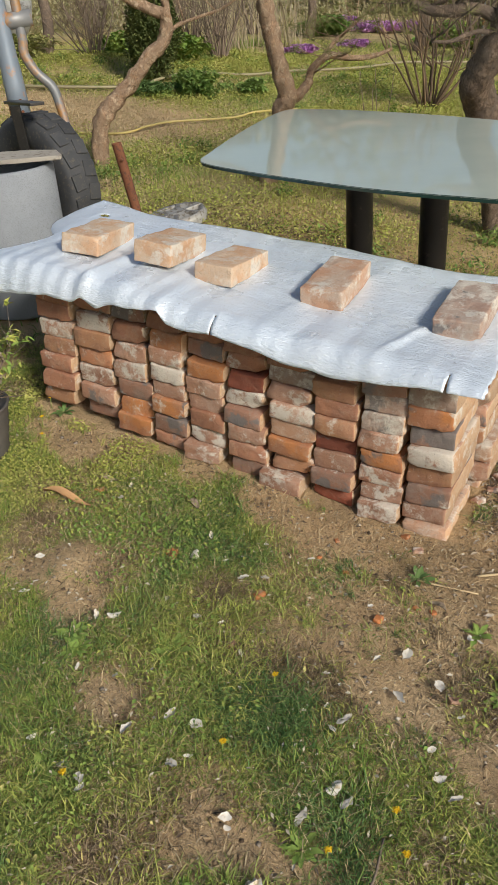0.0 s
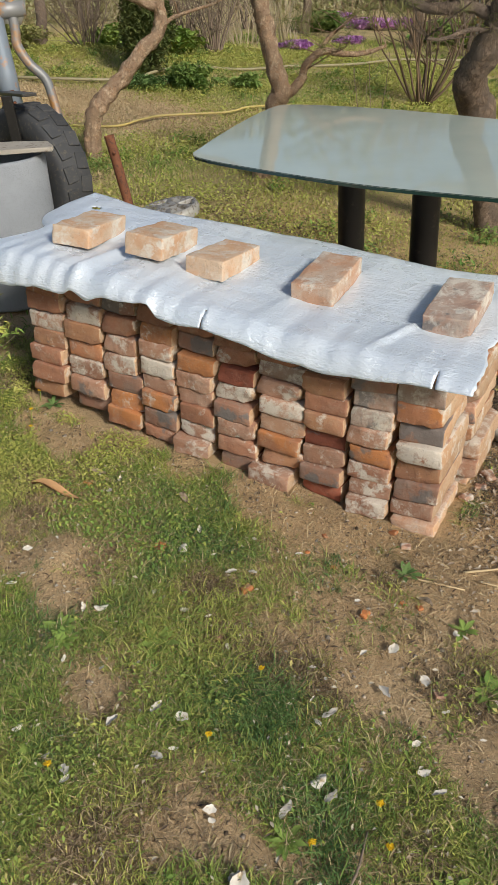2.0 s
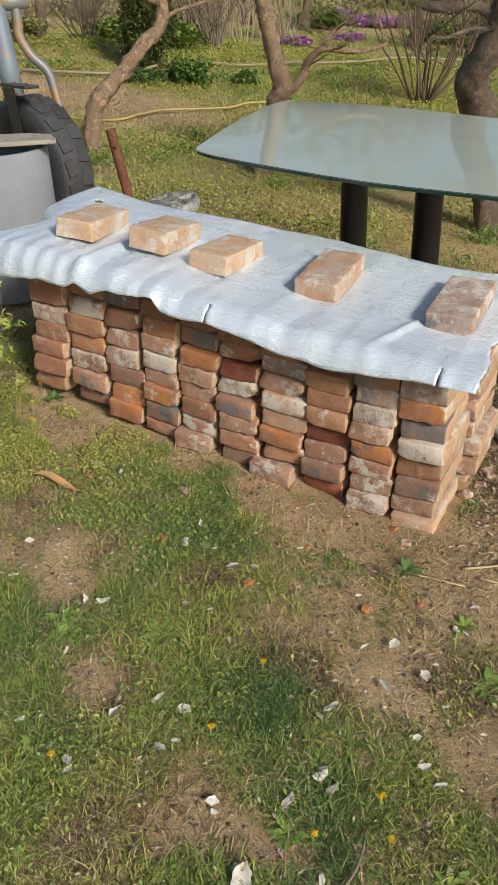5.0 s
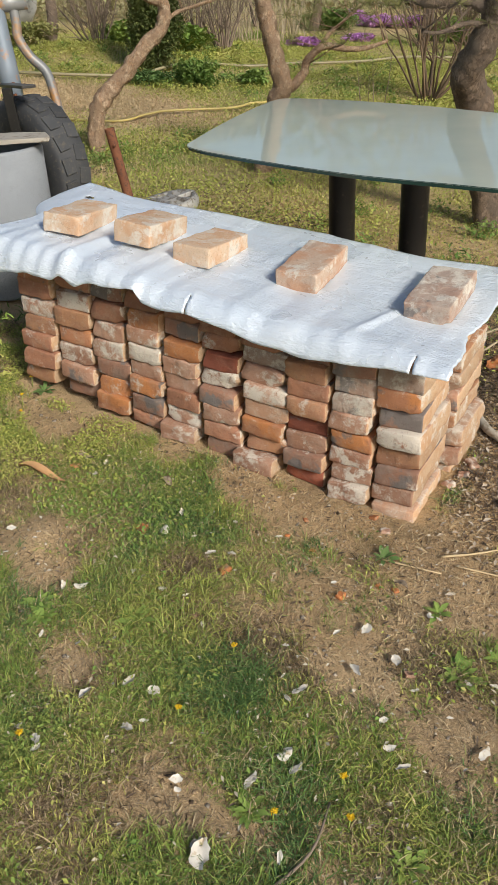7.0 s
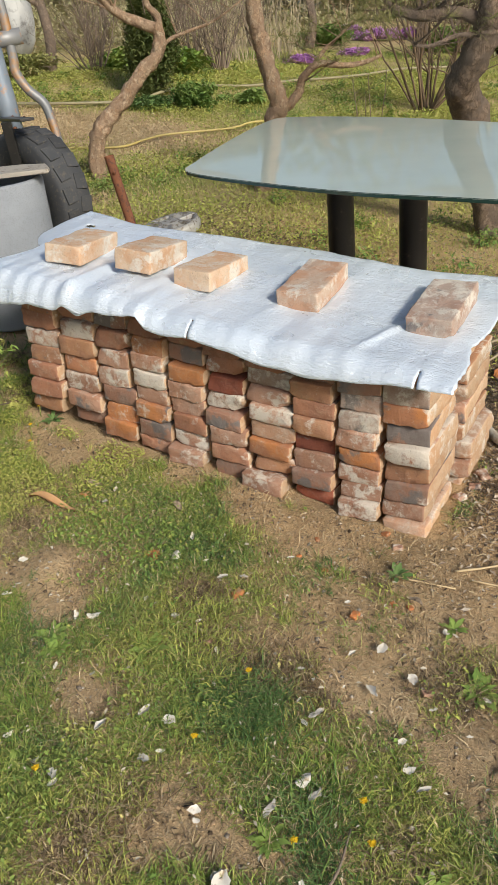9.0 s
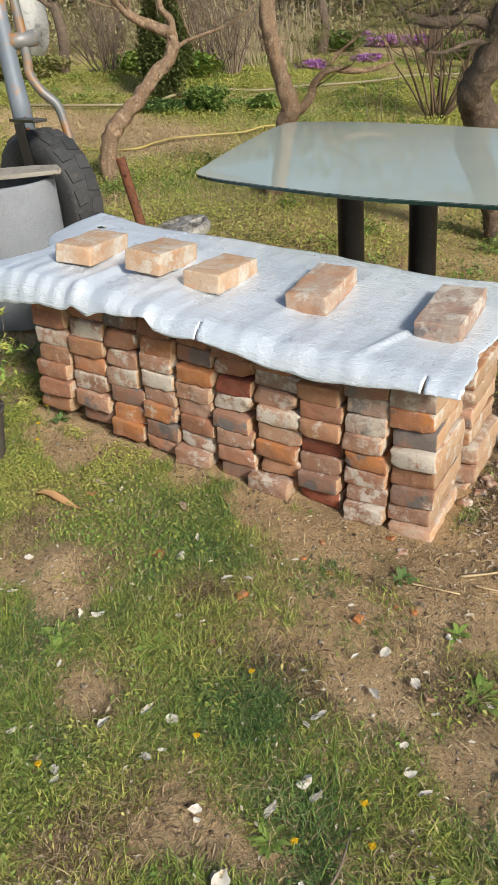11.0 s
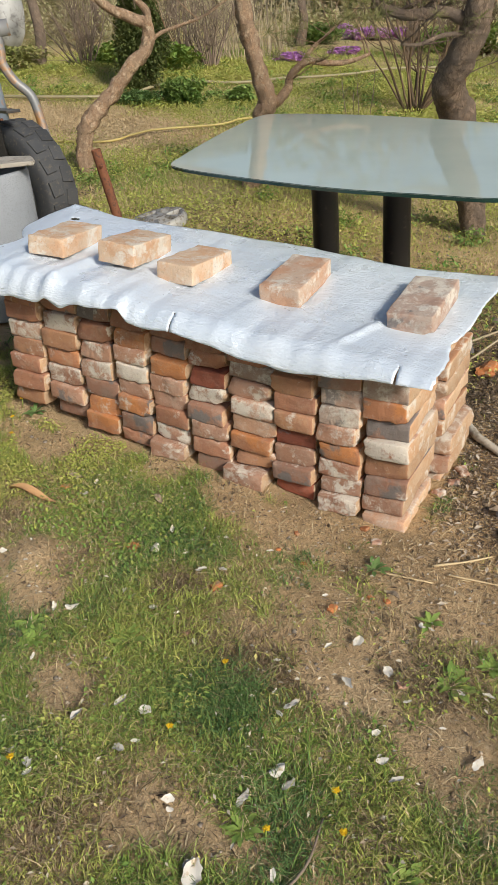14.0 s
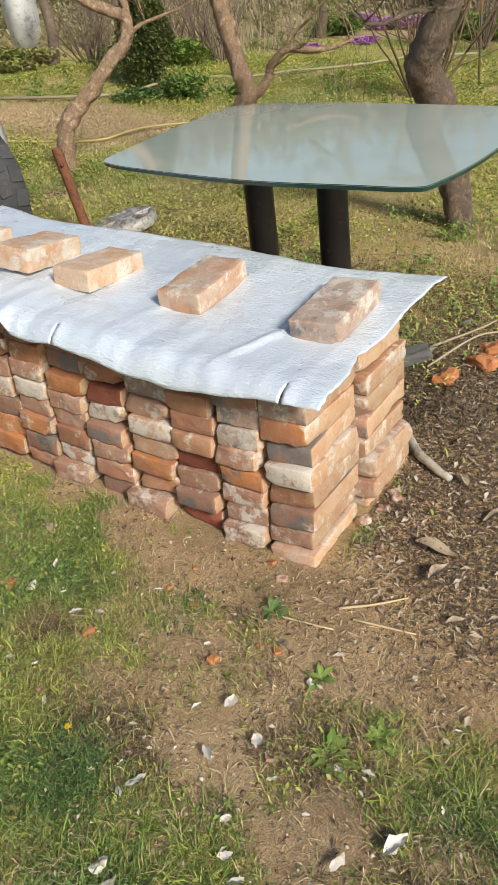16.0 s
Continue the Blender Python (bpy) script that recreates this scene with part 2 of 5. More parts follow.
CONIFER = leaf_mat("dark_conifer_sprays", (0.07, 0.105, 0.038), (0.12, 0.155, 0.05), (0.20, 0.21, 0.075))
PURPLE = leaf_mat("purple_blossom", (0.55, 0.24, 0.58), (0.66, 0.37, 0.70), (0.42, 0.17, 0.47))
YELLOW = leaf_mat("yellow_petals", (0.80, 0.52, 0.02), (0.85, 0.60, 0.04), (0.75, 0.45, 0.02))
PETAL = rough_mat("white_petal", (0.80, 0.76, 0.67), (0.72, 0.66, 0.56), (0.58, 0.46, 0.30), 40, 110, 0.22, 0.85, bump=0.5, dist=0.002)
CHIP = rough_mat("orange_clay_shard", (0.56, 0.21, 0.07), (0.46, 0.18, 0.075), (0.5, 0.32, 0.2), 20, 80, 0.3, 0.9)
STONE = rough_mat("pale_stones", (0.38, 0.33, 0.27), (0.30, 0.25, 0.20), (0.20, 0.16, 0.12), 10, 60, 0.4, 0.9)
DRY_LEAF = rough_mat("dry_brown_leaf", (0.50, 0.29, 0.13), (0.38, 0.22, 0.11), None, 20, 60, 0.4, 0.8)
PALE_LEAF = rough_mat("shrivelled_pale_leaf", (0.44, 0.35, 0.25), (0.34, 0.26, 0.18), (0.2, 0.15, 0.1), 30, 80, 0.3, 0.85)
HOSE = rough_mat("yellow_garden_hose", (0.52, 0.41, 0.13), (0.46, 0.38, 0.16), None, 3, 20, 0.3, 0.5)
HOSE_PALE = rough_mat("pale_garden_hose", (0.36, 0.31, 0.19), (0.30, 0.27, 0.16), None, 3, 20, 0.3, 0.5)
CLOTH = rough_mat("white_plastic_wrap", (0.62, 0.62, 0.60), (0.52, 0.53, 0.53), (0.3, 0.3, 0.3), 5, 14, 0.25, 0.5)
POT = rough_mat("dark_clay_pot", (0.09, 0.085, 0.08), (0.12, 0.11, 0.1), None, 8, 20, 0.3, 0.7)


def glass():
    n = Nodes("milky_green_glass")
    col = n.mix(n.ramp(n.noise(3, 4), 0.3, 0.7), (0.61, 0.68, 0.62), (0.54, 0.62, 0.57))
    film = n.ramp(n.noise(40, 6, 0.7), 0.4, 0.75, 0.03, 0.08)
    return n.done(col, film, 0.0, None, Transmission_Weight=0.18, IOR=1.55)


GLASS = glass()
GLASS_EDGE = rough_mat("dark_green_glass_edge", (0.010, 0.036, 0.032), (0.014, 0.048, 0.042), None, 6, 20, 0.3, 0.12, 0.0, 0.05, 0.001)


def ground_mat():
    n = Nodes("garden_soil")
    big, mid, fine = n.noise(0.9, 4), n.noise(7, 6, 0.65), n.noise(70, 6, 0.75)
    col = n.mix(n.ramp(big, 0.35, 0.65), (0.66, 0.45, 0.245), (0.71, 0.52, 0.31))
    # darker humus in broken patches
    col = n.mix(n.ramp(n.noise(2.3, 7, 0.7), 0.52, 0.66, 0, 0.6), col, (0.22, 0.16, 0.10))
    col = n.mix(n.ramp(mid, 0.48, 0.70, 0, 0.55), col, (0.42, 0.27, 0.14))
    col = n.mix(n.ramp(fine, 0.52, 0.70, 0, 0.85), col, (0.60, 0.47, 0.31))
    col = n.mix(n.ramp(n.noise(110, 5, 0.75), 0.57, 0.66, 0, 0.6), col, (0.12, 0.085, 0.05))
    col = n.mix(n.ramp(n.noise(420, 3, 0.7), 0.60, 0.70, 0, 0.5), col, (0.08, 0.06, 0.04))
    # mossy film of seedlings between the blades
    col = n.mix(n.ramp(n.noise(3.1, 6, 0.7), 0.54, 0.68, 0, 0.45), col, (0.14, 0.15, 0.055))
    # beyond the trodden soil round the stack the garden is overgrown
    away = n.t.nodes.new("ShaderNodeVectorMath")
    away.operation = 'DISTANCE'
    away.inputs[1].default_value = (-0.3, 0.2, 0.0)
    n.link(n.co, away.inputs[0])
    both = n.t.nodes.new("ShaderNodeMath")
    both.operation = 'MULTIPLY'
    n.link(n.ramp(away.outputs["Value"], 1.5, 3.2), both.inputs[0])
    n.link(n.ramp(n.noise(1.3, 7, 0.7), 0.38, 0.60, 0.1, 0.8), both.inputs[1])
    col = n.mix(both.outputs[0], col, (0.27, 0.29, 0.10))
    # the bare sandy strip between the beds
    mp = n.t.nodes.new("ShaderNodeMapping")
    mp.inputs["Scale"].default_value = (0.6, 1.15, 0.0)
    n.link(n.co, mp.inputs["Vector"])
    far = n.t.nodes.new("ShaderNodeVectorMath")
    far.operation = 'DISTANCE'
    far.inputs[1].default_value = (-2.42, 4.43, 0.0)
    n.link(mp.outputs[0], far.inputs[0])
    wob = n.t.nodes.new("ShaderNodeMath")
    wob.operation = 'ADD'
    n.link(far.outputs["Value"], wob.inputs[0])
    n.link(n.ramp(n.noise(2.5, 6, 0.7), 0.3, 0.7, -0.3, 0.3), wob.inputs[1])
    sand = n.mix(n.ramp(n.noise(14, 6, 0.7), 0.38, 0.62), (0.78, 0.60, 0.38), (0.64, 0.47, 0.28))
    col = n.mix(n.ramp(wob.outputs[0], 1.0, 0.7), col, sand)
    nb = n.bump(mid, 0.5, 0.03)
    nb = n.bump(fine, 1.0, 0.02, nb)
    nb = n.bump(n.noise(260, 4, 0.7), 0.8, 0.005, nb)
    return n.done(col, 0.97, 0.0, nb, Specular_IOR_Level=0.1)


SOIL = ground_mat()


# ---- mesh helpers ----
def from_arrays(name, verts, faces, material, smooth=False):
    me = bpy.data.meshes.new(name)
    me.from_pydata([tuple(v) for v in verts], [], [tuple(f) for f in faces])
    me.materials.append(material)
    if smooth:
        me.polygons.foreach_set("use_smooth", [True] * len(me.polygons))
    me.update()
    return me


def thing(name, at, label, category, group="", kind=""):
    e = new(name)
    e.location = at
    return tagged(e, label, category, group, kind)


def place_mesh(name, me, parent=None, m=None, label=""):
    ob = new(name, me)
    if parent is not None:
        ob.parent = parent
    if m is not None:
        ob.matrix_basis = m
    return tagged(ob, label)


def part(name, bm, material, parent, label="", smooth=True):
    me = bpy.data.meshes.new(name)
    bm.to_mesh(me)
    bm.free()
    me.materials.append(material)
    if smooth:
        me.polygons.foreach_set("use_smooth", [True] * len(me.polygons))
    return place_mesh(name, me, parent, None, label)


def tube(points, radii, sides=10, lumps=0.0, seed=0, cap=True):
    """Vertices and faces of a tube along points, parallel-transported, with lumps in its skin."""
    pts = [Vector(p) for p in points]
    verts, faces = [], []
    side = Vector((1, 0, 0))
    for i, p in enumerate(pts):
        d = (pts[min(i + 1, len(pts) - 1)] - pts[max(i - 1, 0)]).normalized()
        side = side - d * side.dot(d)
        if side.length < 1e-3:
            side = d.orthogonal()
        side.normalize()
        up = d.cross(side)
        for k in range(sides):
            a = 2 * math.pi * k / sides
            r = radii[i]
            if lumps:
                q = Vector((math.cos(a) * 1.2, math.sin(a) * 1.2, i * 0.55 + seed * 7.3))
                r *= 1 + lumps * (noise.noise(q) + 0.5 * noise.noise(q * 2.7))
            verts.append(p + (side * math.cos(a) + up * math.sin(a)) * r)
    for i in range(len(pts) - 1):
        for k in range(sides):
            a, b = i * sides + k, i * sides + (k + 1) % sides
            faces.append((a, b, b + sides, a + sides))
    if cap:
        faces.append(tuple(range(sides))[::-1])
        faces.append(tuple(range((len(pts) - 1) * sides, len(pts) * sides)))
    return verts, faces


def smooth_path(points, n):
    """Catmull-Rom through points, n samples a span."""
    p = [Vector(q) for q in points]
    p = [p[0] * 2 - p[1]] + p + [p[-1] * 2 - p[-2]]
    out = []
    for i in range(1, len(p) - 2):
        for k in range(n):
            t = k / n
            a, b, c, d = p[i - 1:i + 3]
            out.append(0.5 * ((2 * b) + (c - a) * t + (2 * a - 5 * b + 4 * c - d) * t * t + (3 * b - a - 3 * c + d) * t ** 3))
    return out + [p[-2]]


def joined(pieces):
    verts, faces = [], []
    for v, f in pieces:
        o = len(verts)
        verts += list(v)
        faces += [tuple(i + o for i in q) for q in f]
    return verts, faces


def lathe(profile, sides=40):
    """A turned body from (radius, height) pairs."""
    verts, faces = [], []
    for r, z in profile:
        for k in range(sides):
            a = 2 * math.pi * k / sides
            verts.append((r * math.cos(a), r * math.sin(a), z))
    for i in range(len(profile) - 1):
        for k in range(sides):
            a, b = i * sides + k, i * sides + (k + 1) % sides
            faces.append((a, b, b + sides, a + sides))
    return verts, faces


def block(hx, hy, hz, r, nx=5, ny=8, nz=3, rough=0.0, seed=0, chips=0):
    """A worn rounded block, with knocked corners."""
    def levels(h, n):
        inner = [-(h - r) + 2 * (h - r) * k / (n - 1) for k in range(n)]
        return [-h, -h + r * 0.3] + inner + [h - r * 0.3, h]
    lx, ly, lz = levels(hx, nx), levels(hy, ny), levels(hz, nz)
    index, verts, faces = {}, [], []

    def vid(p):
        key = tuple(round(c, 6) for c in p)
        if key not in index:
            index[key] = len(verts)
            verts.append(Vector(p))
        return index[key]
    for ax, (ua, va) in enumerate((((1, ly), (2, lz)), ((2, lz), (0, lx)), ((0, lx), (1, ly)))):
        h = (hx, hy, hz)[ax]
        for s in (-1, 1):
            for i in range(len(ua[1]) - 1):
                for j in range(len(va[1]) - 1):
                    q = []
                    for a, b in ((i, j), (i + 1, j), (i + 1, j + 1), (i, j + 1)):
                        p = [0, 0, 0]
                        p[ax], p[ua[0]], p[va[0]] = s * h, ua[1][a], va[1][b]
                        q.append(vid(p))
                    faces.append(tuple(q if s > 0 else q[::-1]))
    rng = random.Random(seed)
    dents = [(Vector((rng.choice((-1, 1)) * hx, rng.uniform(-1, 1) * hy if rng.random() < 0.5 else rng.choice((-1, 1)) * hy, rng.choice((-1, 1)) * hz)),
              rng.uniform(0.5, 1.2) * hz) for _ in range(chips)]
    for v in verts:
        q = Vector((max(-hx + r, min(hx - r, v.x)), max(-hy + r, min(hy - r, v.y)), max(-hz + r, min(hz - r, v.z))))
        d = v - q
        if d.length > 1e-7:
            n = d.normalized()
            v.xyz = q + n * r
            k = v * 28 + Vector((seed * 5.1, 0, 0))
            v.xyz = v + n * rough * (noise.noise(k) + 0.6 * noise.noise(k * 2.6))
        for c, rad in dents:
            e = (v - c).length
            if e < rad:
                v.xyz = v - c.normalized() * (rad - e) * 0.45 - Vector((0, 0, c.z)).normalized() * (rad - e) * 0.2
    return verts, faces


# ---- ground: one sheet, rising gently to the left and away ----
def ground_z(x, y):
    return -1.2 * np.tanh(x / 12) + 0.24 * np.tanh(np.maximum(y, 0) / 8)


def lumpy(x, y):
    """Small unevenness of the soil."""
    h = 0.008 * noise.noise(Vector((x * 2.3, y * 2.3, 0))) + 0.006 * noise.noise(Vector((x * 7, y * 7, 3))) + 0.003 * noise.noise(Vector((x * 21, y * 21, 5)))
    h += 0.030 * math.exp(-((x + 0.764) ** 2 + (y + 0.53) ** 2) / 0.006)
    h += 0.16 * math.exp(-((x + 5.6) ** 2 / 0.9 + (y - 5.8) ** 2 / 0.25))
    return h * (1 if abs(x) + abs(y) < 30 else 0)


def soil(x, y):
    return float(ground_z(x, y)) + lumpy(x, y)


def axis(lo, mid_lo, mid_hi, hi, fine):
    n = int((mid_hi - mid_lo) / fine)
    core = [mid_lo + (mid_hi - mid_lo) * k / n for k in range(n + 1)]
    left, right, step = [], [], fine
    a, b = mid_lo, mid_hi
    while a > lo or b < hi:
        step *= 1.16
        a, b = a - step, b + step
        if a > lo:
            left.append(a)
        if b < hi:
            right.append(b)
    return [lo] + left[::-1] + core + right + [hi]


gx = axis(-900, -1.7, 1.0, 900, 0.022)
gy = axis(-900, -1.2, 1.3, 900, 0.022)
gv = [(x, y, soil(x, y)) for y in gy for x in gx]
gn = len(gx)
gf = [(j * gn + i, j * gn + i + 1, (j + 1) * gn + i + 1, (j + 1) * gn + i) for j in range(len(gy) - 1) for i in range(gn - 1)]
GX, GY, GZ = np.array(gx), np.array(gy), np.array([q[2] for q in gv]).reshape(len(gy), gn)
ground = new("ground", from_arrays("ground", gv, gf, SOIL, True))
tagged(ground, "bare brown garden soil with sparse grass and weeds", "ground", kind="structure")


# ---- the stack of old bricks ----
def top_z(x):
    return float(np.interp(x, TOP_X, TOP))


TOP_X = [-1.60, -1.27, -0.90, -0.70, -0.42, 0.0, 0.10]
TOP = [0.645, 0.619, 0.582, 0.546, 0.504, 0.463, 0.453]


def back_rise(x, y):
    """The rear row of bricks stands a little higher towards the free end."""
    return 0.034 * max(0, min(1, (y - 0.26) / 0.26)) * max(0, min(1, (x + 0.75) / 0.4))


BW, BL, BH = 0.117, 0.238, 0.0525
shapes = [block(BW / 2, BL / 2, BH / 2, 0.0045 + 0.0015 * (k % 3), 6, 8, 4, rough=0.0044, seed=k + 1, chips=3 + k % 4) for k in range(6)]
brick_meshes = {(c, k): from_arrays("brick", *shapes[k], BRICK[c], True) for c in BRICK for k in range(6)}
for me in brick_meshes.values():
    # the long sides are sandier than the ends, with warm sunlight painted into their colour
    me.materials.append(BRICK_SUNLIT_SIDE)
    me.polygons.foreach_set("material_index", [int(abs(q.normal.x) > 0.72) for q in me.polygons])
stack = thing("brick_stack", (0, 0, 0), "old salvaged red bricks dry-stacked in columns on the soil", "brick stack")
# from the end column to the far one: left edge, and the bricks from the ground up
COLUMNS = [(-0.122, "tpgbwgomb"), (-0.243, "wpwopmmgr"), (-0.368, "dgpdbrbgp"), (-0.505, "pbotwpmrp"), (-0.628, "grpgwdrrr"),
           (-0.748, "pwrppogrp"), (-0.866, "rgopwporp"), (-0.992, "oogwprgr"), (-1.125, "gpwobwrp"), (-1.262, "brrbwrrb")]
rng = random.Random(11)
right = 0.0
for i, (left, kinds) in enumerate(COLUMNS):
    cx = (left + right) / 2
    ax = abs(cx) if i else 0.0
    z0 = 0.08 * ax + 0.05 * ax * ax + (-0.002 if i else -0.020)
    pitch = (top_z(cx) - 0.004 - z0) / len(kinds)
    wide = (right - left) / BW * 0.975
    for j, kind in enumerate(kinds):
        for back in (0, 1):
            z = z0 + (pitch + back * back_rise(cx, 0.29) / len(kinds)) * (j + 0.5)
            jx, jy = rng.uniform(-0.007, 0.007) * (0.4 if i == 0 else 1), rng.uniform(-0.011, 0.011)
            lean = 0.06 * (z - z0)
            if not back:
                # pieces that stand out or sit back in the face
                jy += {(3, 0): -0.020, (2, 3): 0.020, (2, 0): 0.018, (5, 0): -0.022, (4, 0): 0.018, (8, 0): 0.02, (0, 0): -0.004}.get((i, j), 0)
                jx += {(3, 0): -0.010, (8, 0): 0.012, (9, 0): -0.018, (5, 0): -0.014, (0, 1): -0.008, (0, 4): 0.004}.get((i, j), 0)
                slump = -0.03 * (1 - j / len(kinds)) * (i / 9)
                y = BL / 2 + 0.002 + jy + lean
                jx += slump
            else:
                y = BL / 2 + 0.262 + jy + lean
                jx += 0.018 + (0.022 if j in (1, 2) else 0) - (0.012 if j > 6 else 0)
                kind = rng.choice("rpbpob") if i else "tptbptbtb"[j]
            rot = (rng.uniform(-1.5, 1.5), rng.uniform(-2.2, 2.2) + 5.0 * min(1, i / 3), rng.uniform(-3.2, 3.2) * (0.4 if i == 0 else 1) + {(3, 0): -3, (5, 0): 5}.get((i, j), 0))
            m = pose(cx + jx, y, z, *rot) @ Matrix.Diagonal((wide * rng.uniform(0.95, 1.01), 1, pitch / BH * rng.uniform(0.955, 1.0), 1))
            if (i + j + back) % 2:
                m = m @ pose(0, 0, 0, 0, 0, 180)
            place_mesh("brick", brick_meshes[kind, rng.randrange(6)], stack, m)
    right = left - 0.003


# ---- the foil sheet over the stack ----
DROP_X = [-1.55, -1.279, -1.163, -1.057, -0.969, -0.895, -0.81, -0.772, -0.748, -0.676, -0.606, -0.546, -0.427, -0.318, -0.258, -0.171, -0.061, -0.008, 0.07]
DROP = [0.116, 0.072, 0.06, 0.055, 0.049, 0.038, 0.02, 0.011, 0.037, 0.036, 0.03, 0.033, 0.044, 0.052, 0.05, 0.038, 0.024, 0.018, 0.005]


def sheet_point(u, v):
    """u: along the stack, 0 to 1 from left to right; v: 0 at the back edge, 1 at the front edge."""
    back, run = 0.575, 0.665
    s = v * run
    x = -1.53 + 1.60 * u
    left = max(0, -1.27 - x)
    y = back - s + 0.03 * math.sin(x * 7) * (1 - v)
    z = top_z(x) + 0.007 + back_rise(x, y)
    edge = 0.0
    drop = float(np.interp(x, DROP_X, DROP)) + 0.010 + 0.003 * noise.noise(Vector((x * 5, 0, 7)))
    if y < edge:
        q = min(1.3, (edge - y) / 0.09)
        y = edge - 0.062 * math.sin(min(q, 1.0) * 1.35)
        z -= drop * q ** 1.6
    # waves, stronger towards the left end and the front
    w = 0.30 + 0.70 * max(0, min(1, (-0.55 - x) / 0.5))
    ripple = 0.0016 * w * math.sin(x * 105 + 3 * v + 2.2 * noise.noise(Vector((x * 4, v * 2, 1)))) * max(0, min(1, (v - 0.45) / 0.35))
    z += ripple
    y -= ripple * 0.8
    z += 0.005 * noise.noise(Vector((x * 5, y * 5, 2))) + 0.002 * noise.noise(Vector((x * 16, y * 16, 4)))
    z += 0.012 * math.exp(-((x + 1.02) / 0.02) ** 2) * max(0, min(1, (v - 0.45) / 0.3)) - 0.010 * math.exp(-((x + 0.97) / 0.02) ** 2) * max(0, min(1, (v - 0.45) / 0.3))
    z -= 1.1 * left * left * v
    z += 0.004
    # buckles running up from the hanging edge, and dents round the weights
    front = max(0, min(1, (v - 0.52) / 0.3))
    z += front * (0.0035 * math.sin(x * 46 + 5 * v + 3 * noise.noise(Vector((x * 3, v * 2, 5)))) * (0.4 + 0.6 * noise.noise(Vector((x * 2.3, 0, 11)))) + 0.004 * noise.noise(Vector((x * 9, v * 3, 6))))
    for bx, by in ((-1.14, 0.20), (-0.90, 0.22), (-0.73, 0.26), (-0.43, 0.31), (-0.06, 0.30)):
        z -= 0.006 * math.exp(-(((x - bx) / 0.085) ** 2 + ((y - by) / 0.15) ** 2) ** 2)
    z += 0.010 * math.exp(-((x - 0.28 * (y - 0.18) + 0.145) / 0.012) ** 2) * math.exp(-((y - 0.12) / 0.10) ** 2)
    # the free right end bends down at the front and curls up at the back
    end = max(0, x - 0.0)
    x += 0.03 * end / 0.07 * max(0, 0.3 - v) / 0.3
    z += end * (0.25 * max(0, 0.3 - v) - 0.12 * max(0, min(1, (v - 0.45) / 0.3)))
    x -= 0.02 * end / 0.07 * math.exp(-((v - 0.62) / 0.1) ** 2)
    # the far corner is cut back
    x += 0.09 * (1 - v) ** 1.5 * max(0, 0.2 - u) / 0.2
    # ragged left edge
    if u < 0.12:
        x += (0.12 - u) * 1.1 * math.exp(-((v - 0.55) / 0.14) ** 2)
    return Vector((x, y, z))


NU, NV = 230, 84
slits = {int(NU * (1.53 - 0.015) / 1.60): 9, int(NU * (1.53 - 0.612) / 1.60): 8}
sv, sf = [], []
for j in range(NV + 1):
    for i in range(NU + 1):
        p = sheet_point(i / NU, j / NV)
        for c, deep in slits.items():
            t = max(0, j - (NV - deep)) / deep
            if t > 0 and i == c:
                p.x += 0.0035 - 0.003 * t * (deep > 6)
            elif t > 0 and i == c + 1:
                p.x += -0.003 + (0.004 * t if deep == 9 else 0.001 * t)
        p.x += 0.006 * noise.noise(Vector((0, j * 0.3, 9))) * (i == NU)
        sv.append(p)
for j in range(NV):
    for i in range(NU):
        a = j * (NU + 1) + i
        if i in slits and j >= NV - slits[i] or ((sv[a].x + 1.33) / 0.020) ** 2 + ((sv[a].y - 0.47) / 0.013) ** 2 < 1:
            continue
        sf.append((a, a + NU + 1, a + NU + 2, a + 1))
foil_sheet = new("foil_sheet", from_arrays("foil_sheet", sv, sf, FOIL, True))
tagged(foil_sheet, "silver foil foam sheet draped over the brick stack, edge torn", "insulation sheet")
mod = foil_sheet.modifiers.new("thickness", 'SOLIDIFY')
mod.thickness, mod.offset = 0.003, -1

# loose bricks that weigh the sheet down
LOOSE = [((-1.158, 0.220, 0.640), (-3.7, 7.0, 9.0), "y", 0.98, "pale sandy brick lying on the foil sheet"),
         ((-0.914, 0.238, 0.622), (-6.5, 7.0, 4.5), "y", 0.92, "chipped sandy orange brick tilted on the foil sheet"),
         ((-0.726, 0.262, 0.577), (-3.5, 5.0, 0.5), "y", 0.95, "pale yellow brick with worn edges on the foil"),
         ((-0.424, 0.300, 0.542), (4.0, 3.0, 2.7), "t", 1.0, "pitted pinkish brick lying across the foil sheet"),
         ((-0.062, 0.298, 0.507), (5.5, 1.0, 0.3), "m", 1.02, "greyish mortar-stained brick at the end of the sheet")]
for k, (at, rot, kind, long, label) in enumerate(LOOSE):
    ob = new("brick", from_arrays("brick", *block(0.059, 0.118 * long, (0.0275, 0.031, 0.0275, 0.0275, 0.0275)[k], 0.0035, 8, 14, 5, 0.0030, 30 + k, (1, 1, 0, 0, 1)[k]), BRICK[kind], True))
    ob.matrix_basis = pose(*at, *rot)
    tagged(ob, label, "brick", "loose bricks on the sheet")


